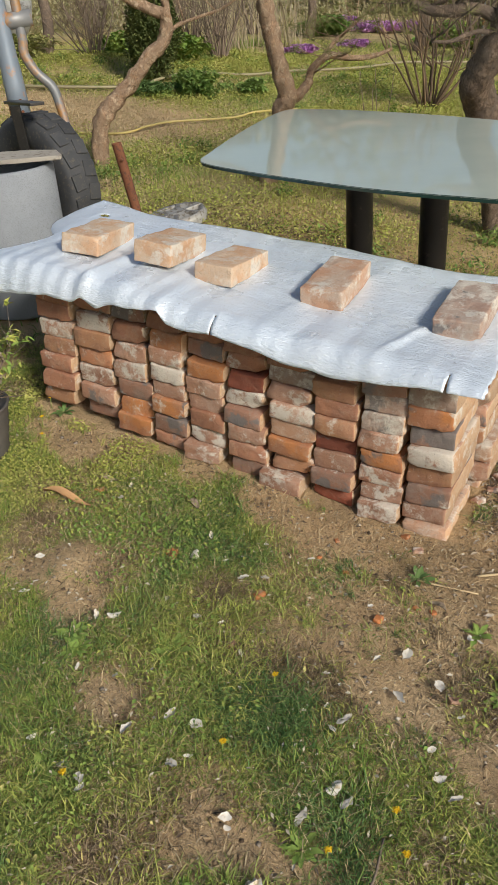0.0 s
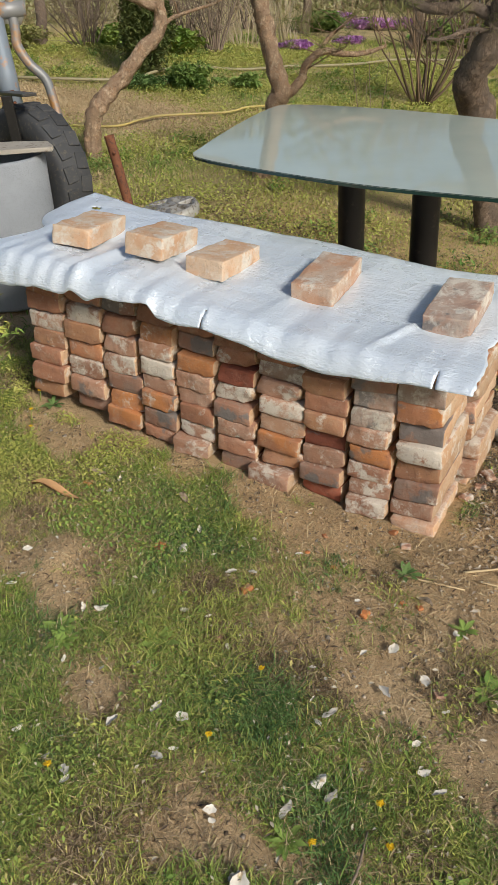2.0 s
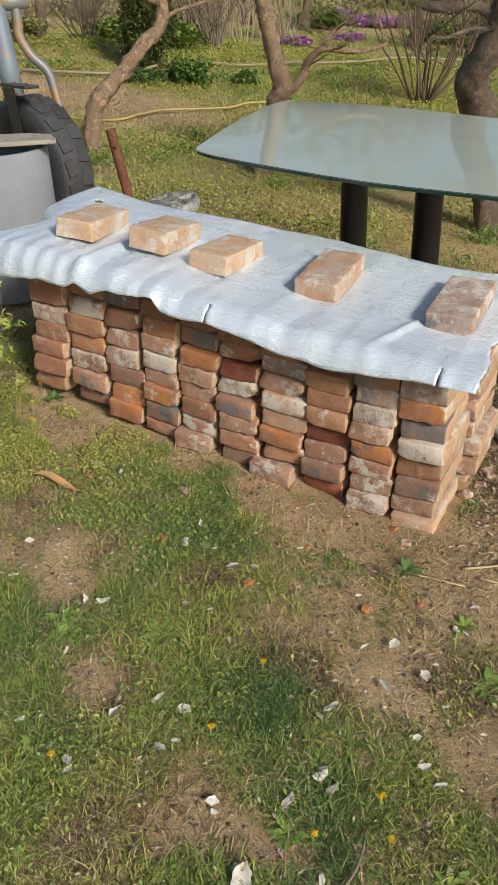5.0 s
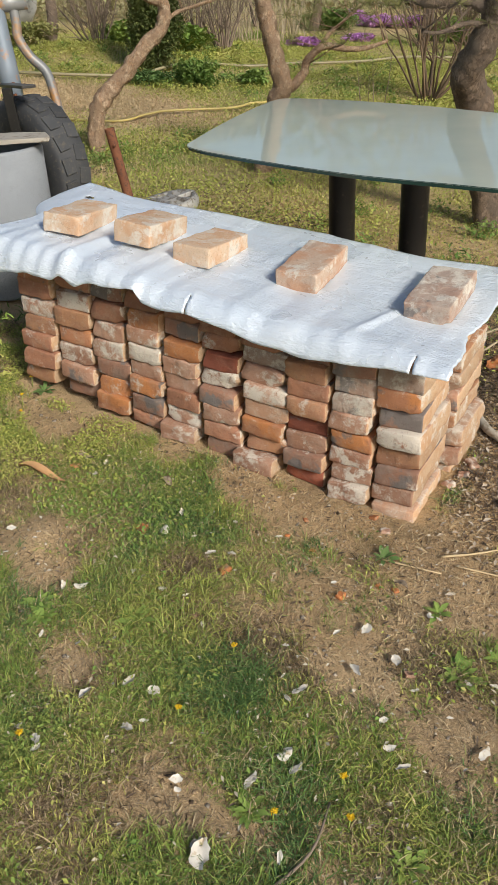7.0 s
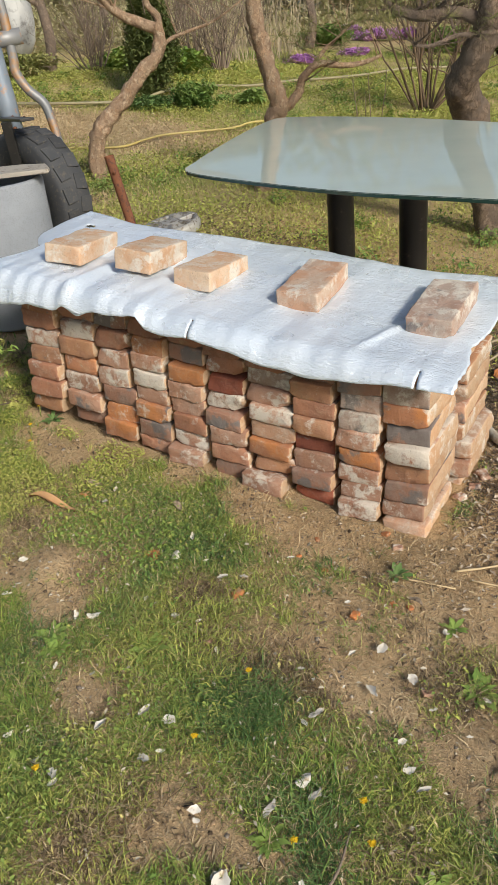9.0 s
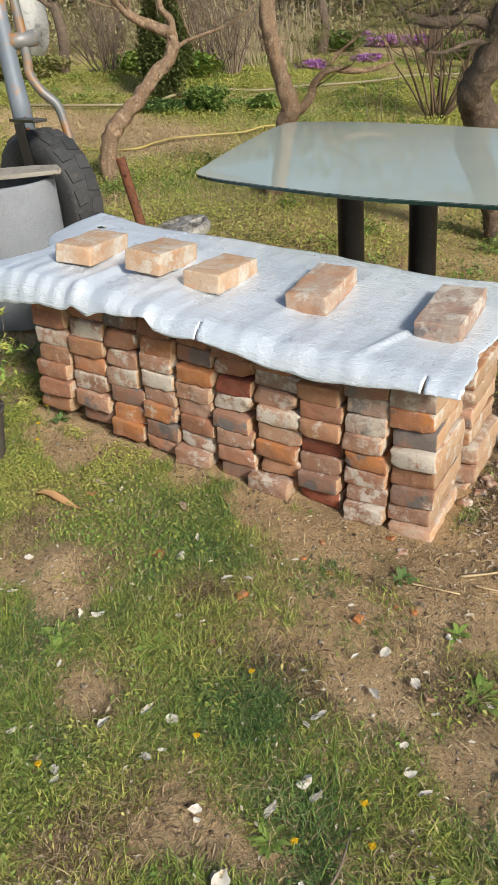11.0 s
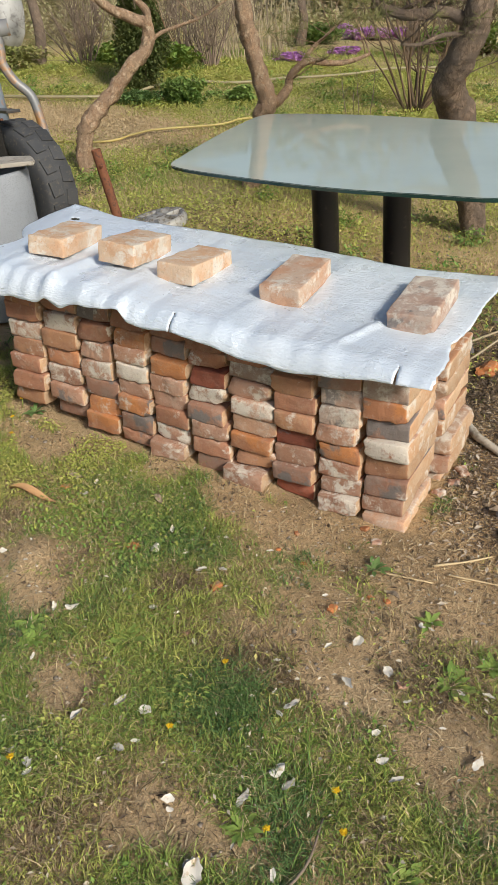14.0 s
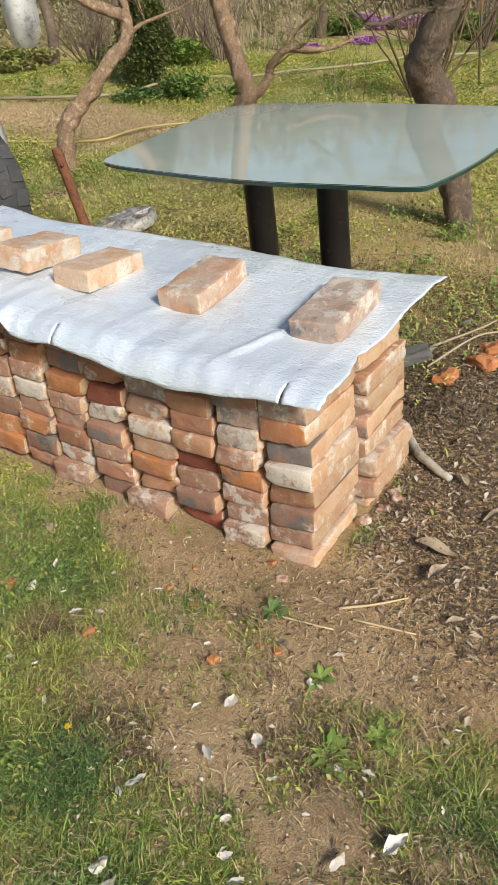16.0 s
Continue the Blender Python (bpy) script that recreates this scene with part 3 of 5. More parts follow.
# ---- glass table ----
TABLE_Z = 0.74
table = thing("glass_table", (-0.6, 1.2, 0.2), "large green-edged glass table with dark steel column legs", "table")
corner = smooth_path([(-1.21, 0.90, 0), (-1.14, 0.82, 0), (-0.93, 0.72, 0), (-0.45, 0.555, 0), (-0.105, 0.497, 0), (0.05, 0.478, 0), (0.095, 0.53, 0), (0.118, 0.80, 0),
                      (0.10, 1.20, 0), (0.03, 1.62, 0), (-0.06, 1.70, 0), (-0.31, 1.82, 0), (-0.75, 2.03, 0), (-1.14, 2.16, 0), (-1.42, 2.20, 0), (-1.49, 2.12, 0), (-1.42, 1.70, 0), (-1.31, 1.25, 0), (-1.225, 0.96, 0)], 5)[:-1]
bm = bmesh.new()
low = [bm.verts.new((p.x + 0.6, p.y - 1.2, TABLE_Z - 0.2 - 0.012)) for p in corner]
high = [bm.verts.new((p.x + 0.6, p.y - 1.2, TABLE_Z - 0.2)) for p in corner]
bm.faces.new(high)
bm.faces.new(low[::-1])
for k in range(len(low)):
    n = (k + 1) % len(low)
    bm.faces.new((low[k], low[n], high[n], high[k]))
bmesh.ops.recalc_face_normals(bm, faces=bm.faces)
bmesh.ops.bevel(bm, geom=[e for e in bm.edges if len(e.link_faces) == 2 and max(len(f.verts) for f in e.link_faces) > 4], offset=0.002, segments=2, affect='EDGES')
top = part("tabletop", bm, GLASS, table, "pale milky glass top with a dark green edge", False)
top.visible_shadow = False
top.data.materials.append(GLASS_EDGE)
for poly in top.data.polygons:
    if abs(poly.normal.z) < 0.5:
        poly.material_index = 1
for x, y in ((-0.312, 0.812), (-0.568, 0.835)):
    g = soil(x, y)
    v, f = lathe([(0.0, 0.0), (0.085, 0.0), (0.085, 0.012), (0.046, 0.016), (0.044, 0.03), (0.044, TABLE_Z - 0.012 - g - 0.012), (0.05, TABLE_Z - 0.012 - g - 0.011), (0.05, TABLE_Z - 0.0125 - g), (0.0, TABLE_Z - 0.0125 - g)], 32)
    me = from_arrays("leg", v, f, DARK_STEEL, True)
    place_mesh("leg", me, table, pose(x + 0.6, y - 1.2, g - 0.2), "round dark steel column")


# ---- trees ----
def limb(rng, start, way, length, radius, depth, out, sag=0.0, wild=0.35):
    """A crooked limb with forks, added to out as tubes."""
    n = max(3, int(length / 0.09))
    p, d = Vector(start), Vector(way).normalized()
    pts, rad = [p.copy()], [radius]
    for k in range(n):
        d = (d + Vector((rng.uniform(-1, 1), rng.uniform(-1, 1), rng.uniform(-1, 1))) * wild * 0.55 + Vector((0, 0, 0.05 - sag))).normalized()
        p = p + d * length / n
        pts.append(p.copy())
        rad.append(radius * (1 - 0.62 * (k + 1) / n))
    out.append(tube(pts, rad, 8 if radius > 0.02 else 5 if radius > 0.006 else 3, 0.18 if radius > 0.015 else 0, rng.randrange(99)))
    if depth:
        for k in range(rng.randint(3, 5)):
            i = rng.randint(max(1, n // 3), n)
            side = Vector((rng.uniform(-1, 1), rng.uniform(-1, 1), rng.uniform(-0.25, 0.8))).normalized()
            limb(rng, pts[i], d * 0.45 + side, length * rng.uniform(0.4, 0.65), rad[i] * rng.uniform(0.5, 0.75), depth - 1, out, sag, wild)


def orchard_tree(label, bark, trunk, radii, limbs, seed, crowns=(), lumps=0.35, needles=False):
    rng = random.Random(seed)
    tips = []
    base = Vector(trunk[0])
    tree = thing("tree", base, label, "tree", "bare orchard trees")
    path = smooth_path([(trunk[0][0], trunk[0][1], trunk[0][2] - 0.1)] + trunk, 6)
    n = len(path)
    rr = [float(np.interp(k / (n - 1), np.linspace(0, 1, len(radii)), radii)) for k in range(n)]
    v, f = tube([p - base for p in path], rr, 18, lumps, seed)
    place_mesh("trunk", from_arrays("trunk", v, f, bark, True), tree)
    for pts, r0, r1 in limbs:
        out = []
        lp = smooth_path(pts, 5)
        out.append(tube([p - base for p in lp], [r0 + (r1 - r0) * k / (len(lp) - 1) for k in range(len(lp))], 10, 0.3, seed + 3))
        for k in range(7):
            i = rng.randint(len(lp) // 3, len(lp) - 1)
            limb(rng, lp[i] - base, Vector((rng.uniform(-1, 1), rng.uniform(-1, 1), rng.uniform(-0.1, 0.9))), rng.uniform(0.15, 0.4), 0.35 * r1 + 0.002, 1, out)
        tips += [t[0][-1] for t in out[1:]]
        v, f = joined(out)
        place_mesh("limb", from_arrays("limb", v, f, bark, True), tree)
    for at, way, length, r in crowns:
        out = []
        limb(rng, Vector(at) - base, way, length, r, 2, out, 0.0, 0.4)
        tips += [t[0][-1] for t in out]
        v, f = joined(out)
        place_mesh("limb", from_arrays("limb", v, f, bark, True), tree)
    for tip in tips if needles else ():
        # a spray of long thin needles at the twig's end
        spray = []
        for _ in range(22):
            way = Vector((rng.gauss(0, 1), rng.gauss(0, 1), rng.gauss(0.3, 0.8))).normalized() * rng.uniform(0.035, 0.065)
            spray.append(tube([tip, tip + way * 0.6, tip + way], [0.0010, 0.0009, 0.0004], 3, 0, 0, False))
        v, f = joined(spray)
        place_mesh("needles", from_arrays("needles", v, f, NEEDLE, False), tree, None, "sparse olive green needles")
    return tree


orchard_tree("crooked orchard tree with scaly grey-brown bark, leafless", BARK,
             [(-3.0, 2.52, 0.36), (-2.99, 2.53, 0.54), (-2.96, 2.55, 0.65), (-2.9, 2.61, 0.73), (-2.81, 2.68, 0.83), (-2.72, 2.76, 0.96), (-2.64, 2.83, 1.04), (-2.61, 2.85, 1.15), (-2.63, 2.83, 1.22)],
             [0.058, 0.052, 0.050, 0.056, 0.046, 0.042, 0.040, 0.036, 0.034],
             [([(-2.63, 2.83, 1.20), (-2.74, 2.74, 1.26), (-2.80, 2.69, 1.31), (-2.86, 2.62, 1.42), (-2.95, 2.5, 1.6)], 0.034, 0.018),
              ([(-2.61, 2.85, 1.13), (-2.61, 2.86, 1.25), (-2.66, 2.83, 1.36), (-2.6, 2.95, 1.6), (-2.7, 3.0, 1.9)], 0.024, 0.012),
              ([(-2.62, 2.85, 1.08), (-2.56, 2.9, 1.13), (-2.47, 2.97, 1.16), (-2.35, 3.08, 1.20), (-2.2, 3.2, 1.3)], 0.014, 0.006)], 3,
             [((-2.9, 2.55, 1.5), (-0.5, -0.2, 1), 0.9, 0.02), ((-2.68, 3.0, 1.7), (0.3, 0.4, 1), 1.0, 0.02)])
orchard_tree("forked orchard tree with reddish flaking bark, leafless", BARK,
             [(-1.9, 2.72, 0.26), (-1.85, 2.75, 0.48), (-1.81, 2.77, 0.66), (-1.78, 2.78, 0.75), (-1.82, 2.76, 0.91), (-1.85, 2.75, 1.07), (-1.87, 2.74, 1.17), (-1.87, 2.74, 1.30), (-1.80, 2.8, 1.6), (-1.85, 2.85, 1.9)],
             [0.068, 0.060, 0.056, 0.056, 0.050, 0.046, 0.046, 0.044, 0.036, 0.02],
             [([(-1.80, 2.775, 0.70), (-1.73, 2.81, 0.735), (-1.68, 2.84, 0.79), (-1.65, 2.86, 0.87), (-1.57, 2.9, 0.93), (-1.46, 2.96, 0.91), (-1.36, 3.02, 0.91), (-1.26, 3.08, 0.94)], 0.032, 0.010),
              ([(-1.62, 2.88, 0.90), (-1.55, 2.95, 1.0), (-1.5, 2.98, 1.04), (-1.40, 3.05, 1.14)], 0.014, 0.005)], 8,
             [((-1.82, 2.8, 1.55), (0.8, 0.1, 0.8), 1.1, 0.03), ((-1.85, 2.85, 1.7), (-0.8, 0.3, 0.9), 1.1, 0.025), ((-1.83, 2.83, 1.8), (0.1, 0.2, 1), 1.0, 0.025)], 0.35, True)
orchard_tree("thick dark orchard tree with furrowed bark, leafless", BARK_DARK,
             [(-0.46, 2.45, 0.11), (-0.485, 2.41, 0.36), (-0.522, 2.32, 0.655), (-0.551, 2.24, 0.78), (-0.541, 2.16, 0.863), (-0.479, 2.12, 0.96), (-0.426, 2.10, 1.063), (-0.402, 2.08, 1.145), (-0.36, 2.1, 1.4), (-0.40, 2.15, 1.7)],
             [0.078, 0.064, 0.072, 0.080, 0.076, 0.066, 0.061, 0.056, 0.042, 0.025],
             [([(-0.42, 2.10, 1.08), (-0.539, 2.05, 1.136), (-0.675, 2.015, 1.136), (-0.775, 1.997, 1.164), (-0.821, 1.979, 1.209), (-0.912, 1.95, 1.31)], 0.028, 0.013),
              ([(-0.43, 2.10, 1.03), (-0.52, 2.02, 1.055), (-0.61, 1.93, 1.027), (-0.67, 1.88, 1.036)], 0.013, 0.006)], 14,
             [((-0.37, 2.1, 1.35), (0.8, -0.3, 0.7), 1.0, 0.030), ((-0.40, 2.15, 1.6), (-0.4, 0.6, 0.9), 0.9, 0.025)], 0.22, True)


def shrub(name, label, category, material, at, stems, height, spread, seed, radius=0.008, forks=2, wild=0.25):
    rng = random.Random(seed)
    base = Vector((at[0], at[1], soil(at[0], at[1]) - 0.03))
    ob = thing(name, base, label, category)
    for k in range(stems):
        out = []
        a = rng.uniform(0, 2 * math.pi)
        t = rng.uniform(0.1, 1) * spread
        limb(rng, (0.05 * math.cos(a), 0.05 * math.sin(a), 0), (t * math.cos(a), t * math.sin(a), 1), height * rng.uniform(0.7, 1.1), radius * rng.uniform(0.6, 1.2), forks, out, 0.0, wild)
        v, f = joined(out)
        place_mesh("stem", from_arrays("stem", v, f, material, True), ob)
    return ob


shrub("shrub", "leafless round shrub with dense thin twigs", "shrub", TWIG, (-5.82, 6.09), 24, 0.68, 1.25, 5, 0.009, 3, 0.2)
shrub("shrub", "bare bush of upright reddish-brown stems", "shrub", TWIG_RED, (-1.80, 5.55), 17, 1.45, 0.9, 6, 0.012, 2, 0.24)
shrub("shrub", "bare pale shrub with arching stems", "shrub", TWIG, (-4.95, 7.4), 20, 0.9, 0.7, 7, 0.011, 2, 0.25)
shrub("shrub", "leafless brown shrub among dry stalks", "shrub", TWIG, (-6.3, 8.9), 26, 1.2, 0.6, 12, 0.010, 2, 0.2)
shrub("shrub", "bare thin-stemmed sapling in the weeds", "shrub", TWIG, (-1.55, 3.6), 5, 0.6, 0.3, 13, 0.004, 1, 0.12)
for k, (x, y, h) in enumerate(((-7.3, 7.0, 1.9), (-5.2, 10.5, 2.0), (-3.2, 9.6, 1.8), (-0.6, 8.2, 1.7), (-9.5, 11.0, 2.2), (-2.0, 12.5, 2.2), (1.6, 5.5, 1.8))):
    orchard_tree("leafless fruit tree at the back of the garden", BARK_DARK, [(x, y, soil(x, y)), (x + 0.08, y, soil(x, y) + 0.4), (x - 0.03, y + 0.05, soil(x, y) + 0.9), (x + 0.1, y, soil(x, y) + h * 0.55)],
                 [0.085, 0.07, 0.06, 0.05], [], 40 + k,
                 [((x + 0.03, y, soil(x, y) + h * 0.45), (0.7, 0.3, 0.8), h * 0.45, 0.035), ((x, y, soil(x, y) + h * 0.4), (-0.8, -0.2, 0.7), h * 0.45, 0.035), ((x + 0.1, y, soil(x, y) + h * 0.53), (-0.1, 0.3, 1), h * 0.45, 0.04)], 0.25)


# ---- leaves and blades in bulk ----
def quick_mesh(name, co, faces4, faces3, material):
    me = bpy.data.meshes.new(name)
    me.vertices.add(len(co))
    me.vertices.foreach_set("co", np.ascontiguousarray(co, dtype=np.float32).ravel())
    loops = np.concatenate([faces4.ravel(), faces3.ravel()]).astype(np.int32)
    me.loops.add(len(loops))
    me.loops.foreach_set("vertex_index", loops)
    n4, n3 = len(faces4), len(faces3)
    me.polygons.add(n4 + n3)
    starts = np.concatenate([np.arange(n4) * 4, n4 * 4 + np.arange(n3) * 3]).astype(np.int32)
    me.polygons.foreach_set("loop_start", starts)
    me.update(calc_edges=True)
    me.validate()
    me.materials.append(material)
    return me


NP = np.random.RandomState(5)
TABLE_HASH = NP.rand(256, 256)


def patchy(x, y, s, shift=0):
    """Smooth value noise, 0 to 1, for arrays."""
    u, v = x * s + 91.3 + shift, y * s + 47.7 + shift * 1.7
    i, j = np.floor(u).astype(int), np.floor(v).astype(int)
    a, b = u - i, v - j
    a, b = a * a * (3 - 2 * a), b * b * (3 - 2 * b)
    h = TABLE_HASH
    return (h[i % 256, j % 256] * (1 - a) + h[(i + 1) % 256, j % 256] * a) * (1 - b) + (h[i % 256, (j + 1) % 256] * (1 - a) + h[(i + 1) % 256, (j + 1) % 256] * a) * b


def soil_fast(x, y):
    """The height of the ground sheet, for arrays."""
    x, y = np.asarray(x, float), np.asarray(y, float)
    i, j = np.clip(np.searchsorted(GX, x) - 1, 0, len(GX) - 2), np.clip(np.searchsorted(GY, y) - 1, 0, len(GY) - 2)
    a, b = (x - GX[i]) / (GX[i + 1] - GX[i]), (y - GY[j]) / (GY[j + 1] - GY[j])
    return (GZ[j, i] * (1 - a) + GZ[j, i + 1] * a) * (1 - b) + (GZ[j + 1, i] * (1 - a) + GZ[j + 1, i + 1] * a) * b


def blades(x, y, height, width, lean=0.6, z0=None):
    n = len(x)
    z = (soil_fast(x, y) if z0 is None else z0) - 0.006
    a, b = NP.rand(n) * 2 * np.pi, NP.rand(n) * 2 * np.pi
    side = np.stack([np.cos(a), np.sin(a), np.zeros(n)], 1) * (width / 2)[:, None]
    tip = np.stack([np.cos(b), np.sin(b), np.zeros(n)], 1) * (height * lean * NP.rand(n))[:, None]
    base = np.stack([x, y, z], 1)
    mid = base + tip * 0.35
    mid[:, 2] += height * 0.6
    top = base + tip
    top[:, 2] += height * (1 - 0.25 * lean * NP.rand(n))
    co = np.stack([base - side, base + side, mid + side * 0.8, mid - side * 0.8, top], 1).reshape(-1, 3)
    o = np.arange(n)[:, None] * 5
    return co, o + np.array([[0, 1, 2, 3]]), o + np.array([[3, 2, 4]])


def leaves(x, y, z, size, flat=0.5, long=1.6):
    """Small folded pointed leaves."""
    n = len(x)
    a = NP.rand(n) * 2 * np.pi
    tilt = (NP.rand(n) - 0.35) * 2 * (1 - flat)
    d = np.stack([np.cos(a) * np.cos(tilt), np.sin(a) * np.cos(tilt), np.sin(tilt)], 1)
    s = np.stack([-np.sin(a), np.cos(a), (NP.rand(n) - 0.5) * 0.8], 1)
    c = np.stack([x, y, z], 1)
    l, w = (size * long / 2)[:, None], (size / 2)[:, None]
    up = np.array([[0, 0, 0.25]]) * size[:, None]
    co = np.stack([c - d * l, c + s * w * 0.8 + up, c + d * l, c - s * w * 0.8 + up], 1).reshape(-1, 3)
    o = np.arange(n)[:, None] * 4
    return co, np.zeros((0, 4), int), np.concatenate([o + np.array([[0, 1, 2]]), o + np.array([[0, 2, 3]])])


def stuff(name, label, category, data, material):
    ob = new(name, quick_mesh(name, *data, material))
    return tagged(ob, label, category, kind="stuff")


BARE = [(-0.20, -0.10, 0.20), (-0.46, -0.06, 0.11), (-0.70, -0.05, 0.07), (0.12, -0.14, 0.26), (-0.12, -0.30, 0.17), (0.45, 0.25, 0.55), (-0.764, -0.53, 0.09), (-1.06, -0.12, 0.09), (0.06, -0.44, 0.11),
        (-0.23, -0.49, 0.09), (-0.17, -0.90, 0.06), (-0.43, -0.82, 0.08), (0.30, -0.55, 0.08), (-0.66, -0.63, 0.07), (0.01, -0.49, 0.08), (0.40, -0.17, 0.14), (0.30, -0.54, 0.07), (0.25, 0.9, 0.5), (-0.16, -1.02, 0.03)]


def bareness(x, y):
    b = np.zeros_like(x)
    for cx, cy, r in BARE:
        b = np.maximum(b, np.exp(-(((x - cx) ** 2 + (y - cy) ** 2) / (r * r)) ** 1.5))
    return np.clip(b * 1.25 + 0.75 * (patchy(x, y, 7, 3) - 0.68), 0, 1)


def scatter(n, x0, x1, y0, y1):
    return x0 + (x1 - x0) * NP.rand(n), y0 + (y1 - y0) * NP.rand(n)


def keep(mask, *arrays):
    return [a[mask] for a in arrays]


def off_stack(x, y):
    return ~((x > -1.36) & (x < 0.03) & (y > -0.012) & (y < 0.56)) & ~((x + 2.15) ** 2 + (y - 0.8) ** 2 < 0.085)


def crumbs(x, y, r):
    """Small angular lumps, half sunk."""
    n = len(x)
    a = NP.rand(n)[:, None] * 6.283 + np.arange(4)[None, :] * 1.571
    q = r[:, None] * (0.6 + 0.7 * NP.rand(n, 4))
    z = soil_fast(x, y)
    ring = np.stack([x[:, None] + q * np.cos(a), y[:, None] + q * np.sin(a), z[:, None] + q * 0.35 * (NP.rand(n, 4) - 0.1)], 2)
    top = np.stack([x + r * 0.5 * (NP.rand(n) - 0.5), y + r * 0.5 * (NP.rand(n) - 0.5), z + r * (0.6 + 0.5 * NP.rand(n))], 1)[:, None]
    low = np.stack([x, y, z - r], 1)[:, None]
    co = np.concatenate([ring, top, low], 1).reshape(-1, 3)
    o = np.arange(n)[:, None] * 6
    tri = [(0, 1, 4), (1, 2, 4), (2, 3, 4), (3, 0, 4), (1, 0, 5), (2, 1, 5), (3, 2, 5), (0, 3, 5)]
    return co, np.zeros((0, 4), int), np.concatenate([o + np.array([k]) for k in tri])


# short lawn before the stack: tufts of fresh, yellowish and dead blades, thinning out on all sides
def lawn_fade(x, y):
    return np.clip((x + 2.0) / 0.5, 0, 1) * np.clip((1.5 - x) / 0.6, 0, 1) * np.clip((y + 1.6) / 0.45, 0, 1)


def lush(x, y):
    """How thick the lawn grows: thick before the far end and near the walker, thin by the free end of the stack."""
    thick = 0.50 + 1.6 * (patchy(x, y, 4.5, 1) - 0.46) + 1.7 * (patchy(x, y, 13, 2) - 0.48)
    thick += 0.42 * np.exp(-(((x + 0.72) / 0.34) ** 2 + ((y + 0.27) / 0.17) ** 2)) + 0.50 * np.clip((-0.52 - y) / 0.25, 0, 1) + 0.25 * np.clip((-0.55 - x) / 0.4, 0, 1)
    thick -= 0.9 * np.clip((x - 0.04) / 0.12, 0, 1) * np.clip((y + 0.22 + 0.25 * x) / 0.15, 0, 1)
    for cx, cy, r in ((0.0, -0.24, 0.10), (0.24, -0.44, 0.11), (0.26, -0.23, 0.09), (0.43, -0.42, 0.12), (0.03, -0.21, 0.07)):
        thick += 0.6 * np.exp(-((x - cx) ** 2 + (y - cy) ** 2) / (r * r))
    thick -= 0.34 * np.exp(-(((x - 0.15) / 0.40) ** 2 + ((y + 0.15) / 0.30) ** 2))
    return (1 - bareness(x, y)) * np.clip(thick, 0.02, 1) * lawn_fade(x, y)


x, y = scatter(64000, -2.0, 1.5, -1.6, 0.4)
x, y = keep((NP.rand(len(x)) < lush(x, y)), x, y)
many = NP.randint(7, 26, len(x))
wide = np.repeat(0.006 + 0.012 * NP.rand(len(x)), many)
tall = np.repeat(0.55 + 0.75 * NP.rand(len(x)), many)
hue = np.repeat(patchy(x, y, 8, 17) + 0.42 * (NP.rand(len(x)) - 0.5), many) + 0.16 * (NP.rand(many.sum()) - 0.5)
x, y = np.repeat(x, many) + wide * NP.randn(many.sum()), np.repeat(y, many) + wide * NP.randn(many.sum())
ok = off_stack(x, y) & ~((x > -1.36) & (x < 0.03) & (y > -0.03) & (y < 0.3))
x, y, tall, hue = keep(ok, x, y, tall, hue)
h = (0.010 + 0.030 * NP.rand(len(x)) ** 1.2 * (0.35 + 0.9 * patchy(x, y, 5, 9))) * tall
for lo, hi, mat, label in ((-9, 0.20, WEED_DARK, "short dark green grass on brown soil"), (0.20, 0.54, GRASS, "short patchy spring grass on brown soil"), (0.54, 0.70, WEED_YELLOW, "yellowish young grass on brown soil"), (0.70, 9, THATCH, "dead brown grass between the fresh blades")):
    xx, yy, hh = keep((hue >= lo) & (hue < hi), x, y, h)
    stuff("grass", label, "grass", blades(xx, yy, hh, 0.0011 + 0.0019 * NP.rand(len(xx)), 2.0), mat)
# dead pale blades among them
x, y = scatter(110000, -2.0, 1.5, -1.6, 0.3)
x, y = keep((NP.rand(len(x)) < 0.15 + 0.55 * lush(x, y)) & off_stack(x, y) & (NP.rand(len(x)) < lawn_fade(x, y)), x, y)
stuff("dry_grass", "bleached straw-coloured blades in the lawn", "grass", blades(x, y, 0.010 + 0.024 * NP.rand(len(x)), 0.0010 + 0.0016 * NP.rand(len(x)), 2.6), STRAW)
# low broad-leaved weeds between the blades
x, y = scatter(230000, -2.0, 1.5, -1.6, 0.30)
p = lush(x, y) * np.clip(1.2 * (patchy(x, y, 6, 21) - 0.50) + 1.0 * np.exp(-((x + 0.70) ** 2 / 0.09 + (y + 0.28) ** 2 / 0.03)), 0.02, 0.9)
x, y = keep((NP.rand(len(x)) < p) & off_stack(x, y), x, y)
z = soil_fast(x, y) + 0.003 + 0.022 * NP.rand(len(x)) ** 1.3
pick = NP.rand(len(x)) < np.clip(1.8 * (patchy(x, y, 9, 23) - 0.46), 0.06, 0.7)
for mask, mat, label in ((~pick, WEED, "low clover-like weeds in the lawn"), (pick, WEED_YELLOW, "tiny yellow-green seedlings in the lawn")):
    xx, yy, zz = keep(mask, x, y, z)
    stuff("weeds", label, "weeds", leaves(xx, yy, zz, 0.0035 + 0.006 * NP.rand(len(xx)) ** 1.6, 0.40, 1.5), mat)
